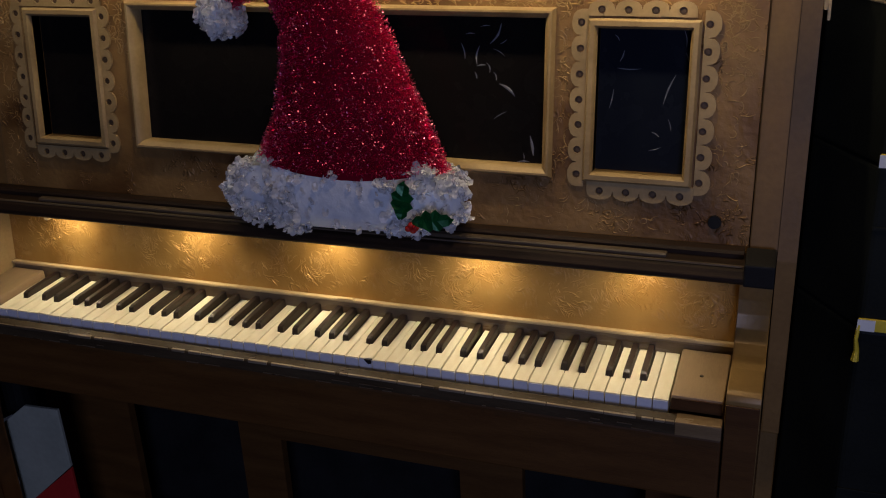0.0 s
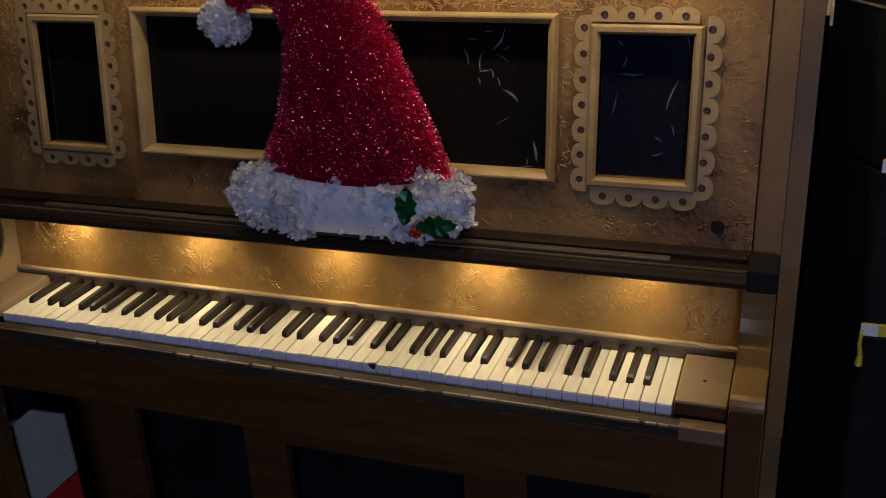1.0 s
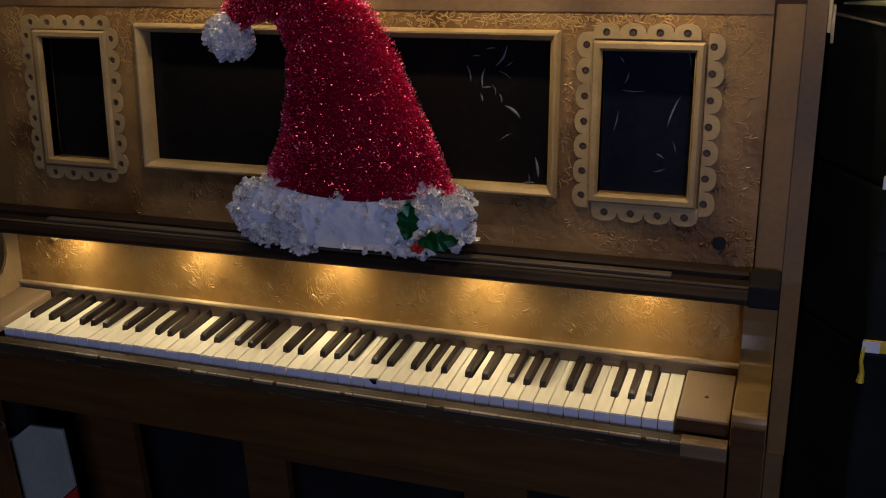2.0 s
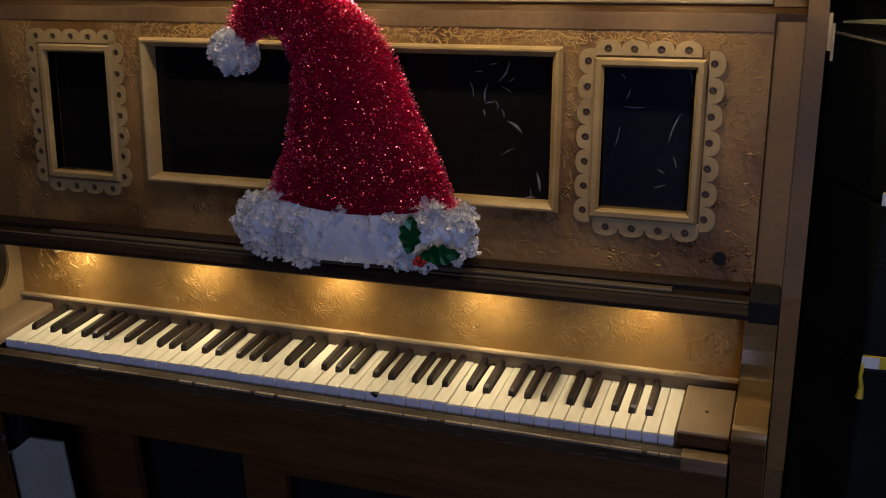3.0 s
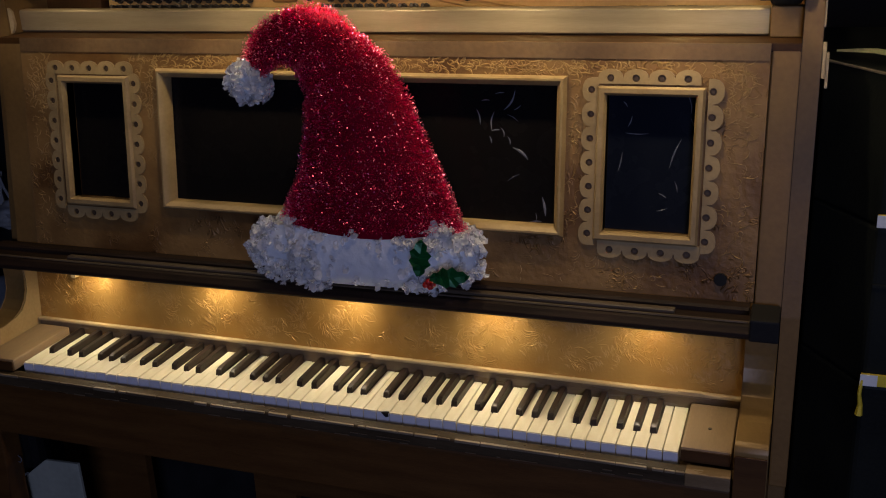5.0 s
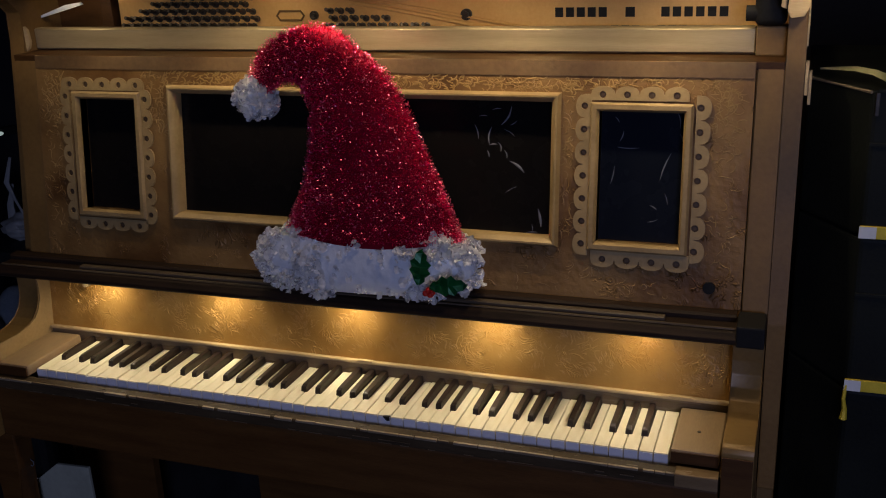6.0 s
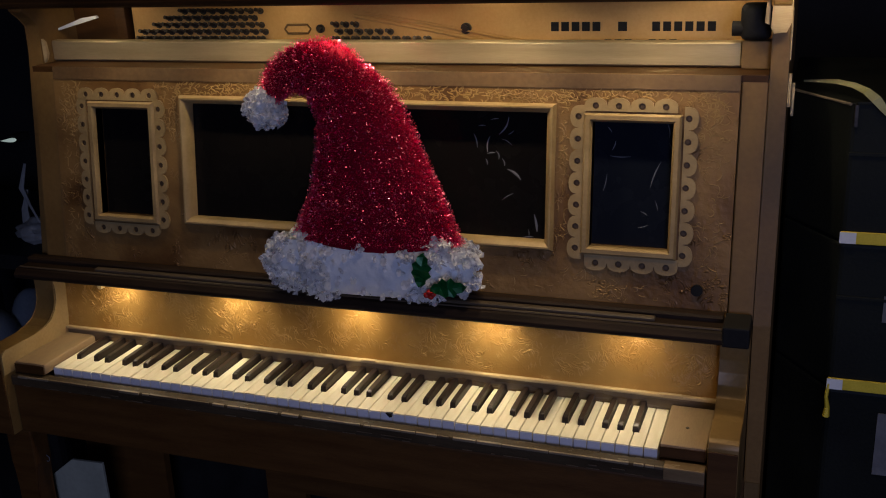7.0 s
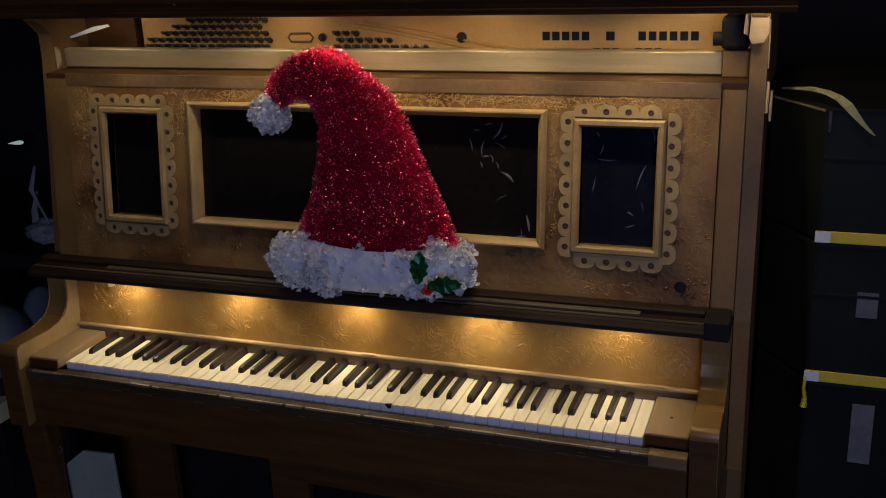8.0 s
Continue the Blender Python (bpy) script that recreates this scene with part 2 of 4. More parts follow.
# ---- mesh helpers ----
def part(name, bm, material, parent=None, label="", smooth=False):
    me = bpy.data.meshes.new(name)
    bmesh.ops.recalc_face_normals(bm, faces=bm.faces)
    bm.to_mesh(me)
    bm.free()
    me.materials.append(material)
    if smooth:
        me.shade_smooth()
        me.set_sharp_from_angle(angle=radians(40))
    ob = new(name, me)
    ob.parent = parent
    if label:
        tagged(ob, label)
    return ob


def again(ob, m, parent=None):
    c = new(ob.name.split(".")[0], ob.data)
    c.parent = parent if parent else ob.parent
    c.matrix_basis = m
    return c


def thing(name, label, category, x=0.0, y=0.0, z=0.0, rz=0.0, group=""):
    e = new(name)
    e.empty_display_size = 0.05
    e.matrix_basis = pose(x, y, z, 0, 0, rz)
    return tagged(e, label, category, group)


def box(x0, x1, y0, y1, z0, z1, bevel=0.0, bm=None, seg=2):
    bm = bm or bmesh.new()
    r = bmesh.ops.create_cube(bm, size=1.0)
    bmesh.ops.transform(bm, matrix=Matrix.Translation(((x0 + x1) / 2, (y0 + y1) / 2, (z0 + z1) / 2)) @ Matrix.Diagonal((x1 - x0, y1 - y0, z1 - z0, 1)), verts=r["verts"])
    if bevel:
        edges = list({e for v in r["verts"] for e in v.link_edges})
        bmesh.ops.bevel(bm, geom=edges, offset=bevel, segments=seg, affect="EDGES", profile=0.6)
    return bm


def prism(outline, axis, lo, hi, bevel=0.0, bm=None):
    """An outline in the plane across an axis, drawn out along it from lo to hi."""
    bm = bm or bmesh.new()

    def at(u, v, w):
        return {"x": (w, u, v), "y": (u, w, v), "z": (u, v, w)}[axis]
    a = [bm.verts.new(at(u, v, lo)) for u, v in outline]
    b = [bm.verts.new(at(u, v, hi)) for u, v in outline]
    k = len(outline)
    faces = [bm.faces.new(a), bm.faces.new(b[::-1])]
    faces += [bm.faces.new((a[i], b[i], b[(i + 1) % k], a[(i + 1) % k])) for i in range(k)]
    if bevel:
        edges = list({e for f in faces for e in f.edges})
        bmesh.ops.bevel(bm, geom=edges, offset=bevel, segments=2, affect="EDGES", profile=0.6)
    return bm


def disc(x, y, z, r, h, axis="y", n=16, bm=None, r2=None):
    bm = bm or bmesh.new()
    turn = {"x": Matrix.Rotation(radians(90), 4, "Y"), "y": Matrix.Rotation(radians(90), 4, "X"), "z": Matrix.Identity(4)}[axis]
    bmesh.ops.create_cone(bm, cap_ends=True, segments=n, radius1=r, radius2=r if r2 is None else r2, depth=h, matrix=Matrix.Translation((x, y, z)) @ turn)
    return bm


def holed(x0, x1, z0, z1, holes, y0, y1):
    """A board across y with rectangular openings right through it."""
    xs = sorted({x0, x1, *(h[0] for h in holes), *(h[1] for h in holes)})
    zs = sorted({z0, z1, *(h[2] for h in holes), *(h[3] for h in holes)})
    bm = bmesh.new()
    grid = {}

    def v(i, j, y):
        if (i, j, y) not in grid:
            grid[i, j, y] = bm.verts.new((xs[i], y, zs[j]))
        return grid[i, j, y]

    def solid(i, j):
        if not (0 <= i < len(xs) - 1 and 0 <= j < len(zs) - 1):
            return False
        cx, cz = (xs[i] + xs[i + 1]) / 2, (zs[j] + zs[j + 1]) / 2
        return not any(h[0] < cx < h[1] and h[2] < cz < h[3] for h in holes)
    for i in range(len(xs) - 1):
        for j in range(len(zs) - 1):
            if not solid(i, j):
                continue
            for y in (y0, y1):
                bm.faces.new((v(i, j, y), v(i + 1, j, y), v(i + 1, j + 1, y), v(i, j + 1, y)))
            for di, dj, p, q in ((-1, 0, (i, j), (i, j + 1)), (1, 0, (i + 1, j), (i + 1, j + 1)), (0, -1, (i, j), (i + 1, j)), (0, 1, (i, j + 1), (i + 1, j + 1))):
                if not solid(i + di, j + dj):
                    bm.faces.new((v(*p, y0), v(*q, y0), v(*q, y1), v(*p, y1)))
    return bm


def mould(x0, x1, z0, z1, profile, y):
    """A mitred picture-frame moulding round an opening; profile rows are (outwards, proud)."""
    bm = bmesh.new()
    rings = []
    for out, proud in profile:
        rings.append([bm.verts.new((cx, y - proud, cz)) for cx, cz in ((x0 - out, z0 - out), (x1 + out, z0 - out), (x1 + out, z1 + out), (x0 - out, z1 + out))])
    for a, b in zip(rings, rings[1:]):
        for i in range(4):
            bm.faces.new((a[i], a[(i + 1) % 4], b[(i + 1) % 4], b[i]))
    return bm


def tube(points, radius, n=6, bm=None, flat=1.0):
    bm = bm or bmesh.new()
    pts = [Vector(p) for p in points]
    rings = []
    for i, p in enumerate(pts):
        d = (pts[min(i + 1, len(pts) - 1)] - pts[max(i - 1, 0)]).normalized()
        side = d.cross(Vector((0, 1, 0)) if abs(d.y) < 0.9 else Vector((1, 0, 0))).normalized()
        up = side.cross(d)
        r = radius[i] if isinstance(radius, (list, tuple)) else radius
        rings.append([bm.verts.new(p + r * (math.cos(6.2832 * k / n) * side + flat * math.sin(6.2832 * k / n) * up)) for k in range(n)])
    for a, b in zip(rings, rings[1:]):
        for k in range(n):
            bm.faces.new((a[k], a[(k + 1) % n], b[(k + 1) % n], b[k]))
    bm.faces.new(rings[0][::-1])
    bm.faces.new(rings[-1])
    return bm


# ---- the room ----
def room():
    x0, x1, y0, y1, h = -3.2, 3.4, -4.2, 1.6, 2.7
    tagged(part("floor", box(x0, x1, y0, y1, -0.1, 0), FLOOR), "dark worn plank floor", "floor", kind="structure")
    tagged(part("ceiling", box(x0, x1, y0, y1, h, h + 0.1), CEIL), "plain dark grey painted ceiling", "ceiling", kind="structure")
    tagged(part("wall_north", box(x0, x1, y1, y1 + 0.12, 0, h), WALL), "dark charcoal wall behind the piano", "wall", kind="structure")
    tagged(part("wall_west", box(x0 - 0.12, x0, y0, y1, 0, h), WALL), "dark charcoal side wall", "wall", kind="structure")
    tagged(part("wall_east", box(x1, x1 + 0.12, y0, y1, 0, h), WALL), "dark charcoal side wall", "wall", kind="structure")
    tagged(part("wall_south", holed(x0, x1, 0, h, [(1.4, 2.6, 1.1, 2.35)], y0 - 0.12, y0), WALL), "unseen dark charcoal wall with an added window opening", "wall", kind="structure")
    # unseen window, added only to give the cool fill a place
    w = thing("window_1", "unseen window added for the cool fill light", "window", 2.0, y0, 1.1)
    w["kind"] = "structure"
    part("window_frame", mould(-0.6, 0.6, 0, 1.25, ((0, -0.01), (0, 0.02), (0.06, 0.02), (0.06, 0)), 0), DARK_WOOD, w)


room()

# ---- the piano ----
KEY, KEYS_Z = 0.0235, 0.74
# the upper front leans back; its parts are laid out flat at y = 0.145 and then turned
LEAN = Matrix.Translation((0, 0.170, 1.15)) @ Matrix.Rotation(radians(-7.28), 4, "X") @ Matrix.Translation((0, -0.145, -1.15))


def leaned(ob):
    ob.matrix_basis = LEAN @ ob.matrix_basis
    return ob


piano = thing("upright_piano", "old upright piano painted antique gold, on a dark floor", "piano")


def ends():
    out = [(0.205, 0), (0.205, 0.60), (0.165, 0.602), (0.165, 0.905), (0.198, 1.12), (0.228, 1.345), (0.232, 1.40), (0.215, 1.418), (0.190, 1.432), (0.186, 1.4585), (0.66, 1.4585), (0.66, 0)]
    for s in (-1, 1):
        lo, hi = (0.741, 0.769) if s > 0 else (-0.745, -0.711)
        part("end_panel", prism(out, "x", lo, hi, 0.003), GOLD_WOOD, piano, "gold-brown painted end panel")
        yf = -0.030 if s > 0 else -0.053
        arm = [(yf, 0.60), (yf, 0.772), (yf + 0.004, 0.780), (yf + 0.012, 0.784), (0.045, 0.783), (0.078, 0.787), (0.099, 0.796), (0.114, 0.812), (0.123, 0.832), (0.125, 0.855), (0.121, 0.892), (0.20, 0.892), (0.20, 0.60)]
        lo, hi = sorted((s * 0.692, s * 0.7395))
        part("arm", prism(arm, "x", lo, hi, 0.002), ARM_WOOD, piano, "scrolled gold arm beside the keys", True)
        # added brown plate darkens the arm's front, which lies in shade
        part("arm_front", box(lo + 0.001, hi - 0.001, yf - 0.0035, yf - 0.0003, 0.601, 0.766, 0.001), BROWN_WOOD, piano, "brown plate for the shaded front of the arm")
        # left arm only: lighter gold plate carries the LED light on its inner face
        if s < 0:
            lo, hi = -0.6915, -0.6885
            part("arm_facing", prism([(u + (0.0015 if 0 < i < 11 and u < 0.1 else 0), max(v, 0.735) + 0.0012 * (0.77 < v < 0.80)) for i, (u, v) in enumerate(arm)], "x", lo, hi), GOLD_TRIM, piano, "lighter gold plate for the lit inner face of the arm")
        lo, hi = sorted((s * 0.614, s * 0.688))
        yb = -0.004 if s > 0 else -0.021
        blk = part("key_block", box(lo, hi, yb, 0.138, 0.7310, 0.753, 0.003), RAW_WOOD, piano, "worn tan key block")
        # thin dark plate: the shade on the block's front is put into its colour
        part("block_front", box(lo + 0.001, hi - 0.001, yb - 0.003, yb - 0.0005, 0.7312, 0.750), DARK_WOOD, blk, "dark plate for the shaded front of the block")
        if s > 0:
            part("screw", disc((lo + hi) / 2, 0.06, 0.753, 0.003, 0.002, "z", 10), STEEL, blk)
        lo, hi = sorted((s * 0.672, s * 0.738))
        leg = [(lo, 0.0), (hi, 0.0), (hi, 0.05), (hi - 0.012, 0.10), (hi - 0.012, 0.46), (hi, 0.52), (hi, 0.60), (lo, 0.60), (lo, 0.52), (lo + 0.012, 0.46), (lo + 0.012, 0.10), (lo, 0.05)]
        part("leg", prism(leg, "y", -0.032, 0.014, 0.004), BROWN_WOOD, piano)
        lo, hi = (0.7005, 0.7405) if s > 0 else (-0.7105, -0.6585)
        leaned(part("stile", box(lo, hi, 0.1475, 0.17, 0.916, 1.3180, 0.002), GOLD_WOOD, piano))


def keybed():
    part("keybed", box(-0.690, 0.690, -0.034, 0.30, 0.600, 0.7070, 0.004), BROWN_WOOD, piano, "brown varnished keybed front")
    slip = [(-0.036, 0.7075), (-0.0365, 0.7255), (-0.0345, 0.7282), (-0.031, 0.7290), (-0.015, 0.7285), (-0.012, 0.7270), (-0.012, 0.7075)]
    part("key_slip", prism(slip, "x", -0.690, 0.690, 0.0008), SLIP_WOOD, piano, "worn dark key slip with scuffed edges")
    part("slip_end", box(0.625, 0.6895, -0.0380, -0.013, 0.7080, 0.7305, 0.0015), BOARD_WOOD, piano, "bare grey-brown end of the slip")
    rnd = random.Random(21)
    x = -0.672
    while x < 0.62:
        ln, up = rnd.uniform(0.012, 0.09), rnd.uniform(0.0, 0.0030)
        part("scuffed_edge", box(x, min(x + ln, 0.624), -0.0374, -0.0338 + up * 0.8, 0.7258 - up * 0.5, 0.7294, 0.0008), rnd.choice((LEDGE_WOOD, SCUFF_WOOD, SCUFF_WOOD)), piano, "scuffed pale wood edge")
        x += ln + rnd.choice((0.001, 0.0015, 0.002, 0.008))
    for _ in range(36):
        x, ln, z = rnd.uniform(-0.67, 0.61), rnd.uniform(0.004, 0.03), rnd.choice((0.7080, 0.7082, 0.7085, 0.714))
        part("paint_chip", box(x, x + ln, -0.0372, -0.0355, z, z + rnd.uniform(0.0006, 0.0018)), LEDGE_WOOD, piano)
    for _ in range(14):
        x, y, ln = rnd.uniform(-0.66, 0.60), rnd.uniform(-0.030, -0.018), rnd.uniform(0.004, 0.02)
        part("paint_chip", box(x, x + ln, y, y + rnd.uniform(0.0008, 0.002), 0.7280, 0.7296), LEDGE_WOOD, piano)


def upper():
    holes = [(-0.5569, -0.4284, 1.0254, 1.2412), (-0.3394, 0.3839, 1.0303, 1.2557), (0.4626, 0.5965, 1.0293, 1.2430)]
    leaned(part("upper_panel", holed(-0.657, 0.699, 0.916, 1.3230, holes, 0.145, 0.165), GOLD_PANEL, piano, "embossed gold-painted front panel"))
    for x0, x1, z0, z1 in holes:
        leaned(part("pane", box(x0 - 0.004, x1 + 0.004, 0.1665, 0.1705, z0 - 0.004, z1 + 0.004), GLASS if x0 < 0.4 else REFLECT_GLASS, piano, "scratched smoked glass pane"))
    leaned(part("panel_back", box(-0.655, 0.69, 0.176, 0.19, 0.93, 1.318), BLACK, piano))
    leaned(part("panel_header", box(-0.6565, 0.6985, 0.1432, 0.1447, 1.2975, 1.3228, 0.0006), HEADER_PAINT, piano, "plain brown-gold band along the panel top"))
    side = ((0, -0.019), (0, 0.004), (0.004, 0.010), (0.011, 0.010), (0.0145, 0.006), (0.0145, 0))
    wide = ((-0.001, -0.019), (0, 0.002), (0.004, 0.007), (0.008, 0.011), (0.011, 0.011), (0.0140, 0.006), (0.0155, 0))
    for h, pr in zip(holes, (side, wide, side)):
        leaned(part("window_frame", mould(*h, pr, 0.145), GOLD_TRIM, piano, "gold picture-frame moulding", True))
    leaned(part("knob", disc(0.6485, 0.142, 0.9661, 0.0098, 0.008, "y", 16), BLACK, piano, "dark round lock plate"))
    rail = [(0.268, 1.3225), (0.262, 1.326), (0.262, 1.3625), (0.266, 1.3655), (0.285, 1.3655), (0.285, 1.3225)]
    part("top_rail", prism(rail, "x", -0.7105, 0.692, 0.001), GOLD_RAIL, piano, "brushed gold top rail")
    part("panel_ledge", box(-0.710, 0.7405, 0.193, 0.288, 1.3090, 1.3218, 0.001), DARK_WOOD, piano, "brown ledge behind the panel top")
    part("rail_block", box(0.6935, 0.7405, 0.250, 0.285, 1.3225, 1.368, 0.002), GOLD_WOOD, piano)
    # guessed bracket, white so that its colour carries the slanted highlight
    part("lid_bracket", prism([(-0.7095, 1.3835), (-0.632, 1.4020), (-0.606, 1.4085), (-0.611, 1.4130), (-0.645, 1.4085), (-0.7095, 1.3880)], "y", 0.287, 0.295), WHITE_TAPE, piano, "white strip for the bright slanted line under the lid")
    part("chipped_edge", prism([(-0.7105, 1.372), (-0.703, 1.365), (-0.700, 1.342), (-0.704, 1.330), (-0.7105, 1.323)], "y", 0.232, 0.239), STRIP_WOOD, piano, "pale chipped edge")
    return holes


def scallops(n, pitch, base, tip):
    """A strip lying along u from 0, with n round lobes; the inner edge at v = base, holes at the lobes' centres."""
    bm = bmesh.new()
    r, cv = pitch / 2, 0.0
    up = [(0.0 - r, -base)]
    for i in range(n):
        for k in range(9):
            a = math.pi * (1 - k / 8)
            up.append((i * pitch + r * math.cos(a) * 0.985, cv + tip * math.sin(a) ** 0.8))
    up.append(((n - 1) * pitch + r, -base))
    loops = [up] + [[(i * pitch + 0.0060 * math.cos(0.6283 * k), 0.0060 * math.sin(0.6283 * k)) for k in range(10)] for i in range(n)]
    edges = []
    for lp in loops:
        vs = [bm.verts.new((u, 0, v)) for u, v in lp]
        edges += [bm.edges.new((vs[i], vs[(i + 1) % len(vs)])) for i in range(len(vs))]
    bmesh.ops.triangle_fill(bm, use_beauty=True, use_dissolve=False, edges=edges)
    ext = bmesh.ops.extrude_face_region(bm, geom=list(bm.faces))
    bmesh.ops.translate(bm, verts=[e for e in ext["geom"] if isinstance(e, bmesh.types.BMVert)], vec=(0, -0.0035, 0))
    return bm


def ornaments():
    rivet = None
    # (first hole, direction, count, pitch, inner width, lobe height)
    strips = [((-0.5760, 1.2690), 0, 5, 0.0380, 0.0110, 0.0135), ((-0.5880, 1.0200), 90, 7, 0.0375, 0.0100, 0.0120), ((-0.4050, 1.2427), -90, 7, 0.0370, 0.0110, 0.0150), ((-0.4330, 0.9968), 180, 4, 0.0400, 0.0120, 0.0120),
              ((0.4675, 1.2698), 0, 4, 0.0388, 0.0090, 0.0135), ((0.4385, 1.0244), 90, 7, 0.0378, 0.0110, 0.0140), ((0.6215, 1.2518), -90, 7, 0.0381, 0.0070, 0.0165), ((0.5954, 1.0006), 180, 4, 0.0401, 0.0150, 0.0135)]
    for (x, z), turn, n, pitch, base, tip in strips:
        s = part("scalloped_strip", scallops(n, pitch, base, tip), GOLD_TRIM, piano, "gold scalloped strip with bolt holes")
        s.matrix_basis = LEAN @ pose(x, 0.1435, z, 0, -turn, 0)
        for i in range(n):
            if rivet is None:
                bm = disc(0, -0.0004, 0, 0.0048, 0.0012, "y", 12)
                disc(0, -0.0014, 0, 0.0026, 0.0016, "y", 8, bm)
                rivet = part("rivet", bm, RIVET, s)
            else:
                again(rivet, pose(0, 0, 0), s)
            s.children[-1].matrix_basis = pose(i * pitch, 0, 0)


def swirls():
    """Raised plaster strings along the panel's upper edge and in its corners."""
    rnd = random.Random(5)
    bm = bmesh.new()
    # (x range, z range, count, how level the strings lie)
    patches = [((-0.37, 0.42), (1.272, 1.294), 420, 0.35), ((-0.645, -0.58), (1.19, 1.29), 130, 1.2), ((0.425, 0.67), (1.276, 1.294), 60, 0.4), ((0.628, 0.676), (1.18, 1.292), 120, 0.6),
               ((-0.385, -0.365), (1.16, 1.292), 45, 1.4), ((0.402, 0.418), (1.03, 1.29), 60, 1.4), ((-0.645, -0.60), (0.99, 1.19), 60, 1.3), ((0.628, 0.68), (1.0, 1.18), 40, 1.0), ((0.32, 0.60), (0.93, 0.985), 34, 1.2), ((-0.42, -0.39), (1.20, 1.295), 40, 1.0)]
    for (x0, x1), (z0, z1), count, turn in patches:
        for _ in range(count):
            x, z = rnd.uniform(x0, x1), rnd.uniform(z0, z1)
            a, bend, step = rnd.gauss(0, turn), rnd.gauss(0, 0.4), rnd.uniform(0.0012, 0.0036)
            pts = []
            for k in range(7):
                pts.append((x, 0.1448, z))
                x, z, a = x + step * math.cos(a), z + step * math.sin(a), a + bend
            w = rnd.uniform(0.6, 1.3) * (0.55 if z < 1.17 or x > 0.6 else 1.0)
            tube(pts, [w * r for r in (0.0004, 0.0009, 0.0012, 0.0013, 0.0012, 0.0009, 0.0004)], 5, bm, 0.8)
    leaned(tagged(part("raised_scrollwork", bm, GOLD_SCROLL, piano, "raised gold plaster strings", True), kind="stuff"))


# the fallboard leans like the panel above it, and with the shelf it has sunk a little towards the bass
FALL = Matrix.Translation((0, 0.148, 0.766)) @ Matrix.Rotation(radians(-0.17), 4, "Y") @ Matrix.Rotation(radians(-6.0), 4, "X")
SHELF = Matrix.Translation((0, 0, 0.91)) @ Matrix.Rotation(radians(-0.28), 4, "Y") @ Matrix.Translation((0, 0, -0.91))


def on_fall(ob):
    ob.matrix_basis = FALL
    return ob


def on_shelf(ob):
    ob.matrix_basis = SHELF
    return ob


def fall():
    on_fall(part("fallboard", box(-0.688, 0.7395, 0.0, 0.016, -0.002, 0.130), GOLD_FALL, piano, "gold fallboard with pressed swirling relief"))
    on_fall(part("nameboard_strip", box(-0.688, 0.7395, -0.012, -0.0005, -0.004, 0.002, 0.002), STRIP_WOOD, piano, "pale wooden strip under the fallboard"))
    on_fall(part("nameboard", box(-0.688, 0.7395, -0.004, 0.012, -0.040, -0.0045), BOARD_WOOD, piano, "polished brown board behind the keys"))
    for x, z, r in ((-0.640, 0.106, 0.0032), (-0.588, 0.098, 0.0055)):
        bm = disc(x, -0.006, z, r, 0.014, "y", 14)
        on_fall(part("knob", bm, STRIP_WOOD, piano, "small pale knob"))
    on_fall(part("hinge", box(0.592, 0.630, -0.013, -0.003, 0.001, 0.0035, 0.001), STRIP_WOOD, piano))
    on_fall(part("hinge", box(0.02, 0.05, -0.013, -0.004, 0.001, 0.0035, 0.001), STRIP_WOOD, piano))
    prof = [(0.075, 0.899), (0.071, 0.903), (0.071, 0.909), (0.075, 0.913), (0.079, 0.918), (0.086, 0.9205), (0.150, 0.9205), (0.150, 0.9070), (0.083, 0.9070), (0.083, 0.899)]
    on_shelf(part("shelf", prism(prof, "x", -0.7405, 0.7405, 0.001), SHELF_WOOD, piano, "dark varnished shelf over the fallboard"))
    on_shelf(part("shelf_ledge", prism([(0.096, 0.9212), (0.096, 0.9255), (0.098, 0.9275), (0.108, 0.9275), (0.110, 0.9255), (0.110, 0.9212)], "x", -0.55, 0.586), LEDGE_WOOD, piano, "thin raised ledge"))
    on_shelf(part("shelf_bead", prism([(0.084, 0.9212), (0.085, 0.9232), (0.089, 0.9232), (0.090, 0.9212)], "x", -0.735, 0.70), LEDGE_WOOD, piano, "rubbed bead along the shelf front"))
    on_shelf(part("shelf_bead", prism([(0.116, 0.9212), (0.116, 0.928), (0.120, 0.932), (0.139, 0.932), (0.139, 0.9212)], "x", -0.739, 0.695), SHELF_WOOD, piano))
    on_shelf(part("end_patch", box(0.698, 0.7405, 0.068, 0.135, 0.8985, 0.9335, 0.003), BLACK, piano, "black tape patch"))


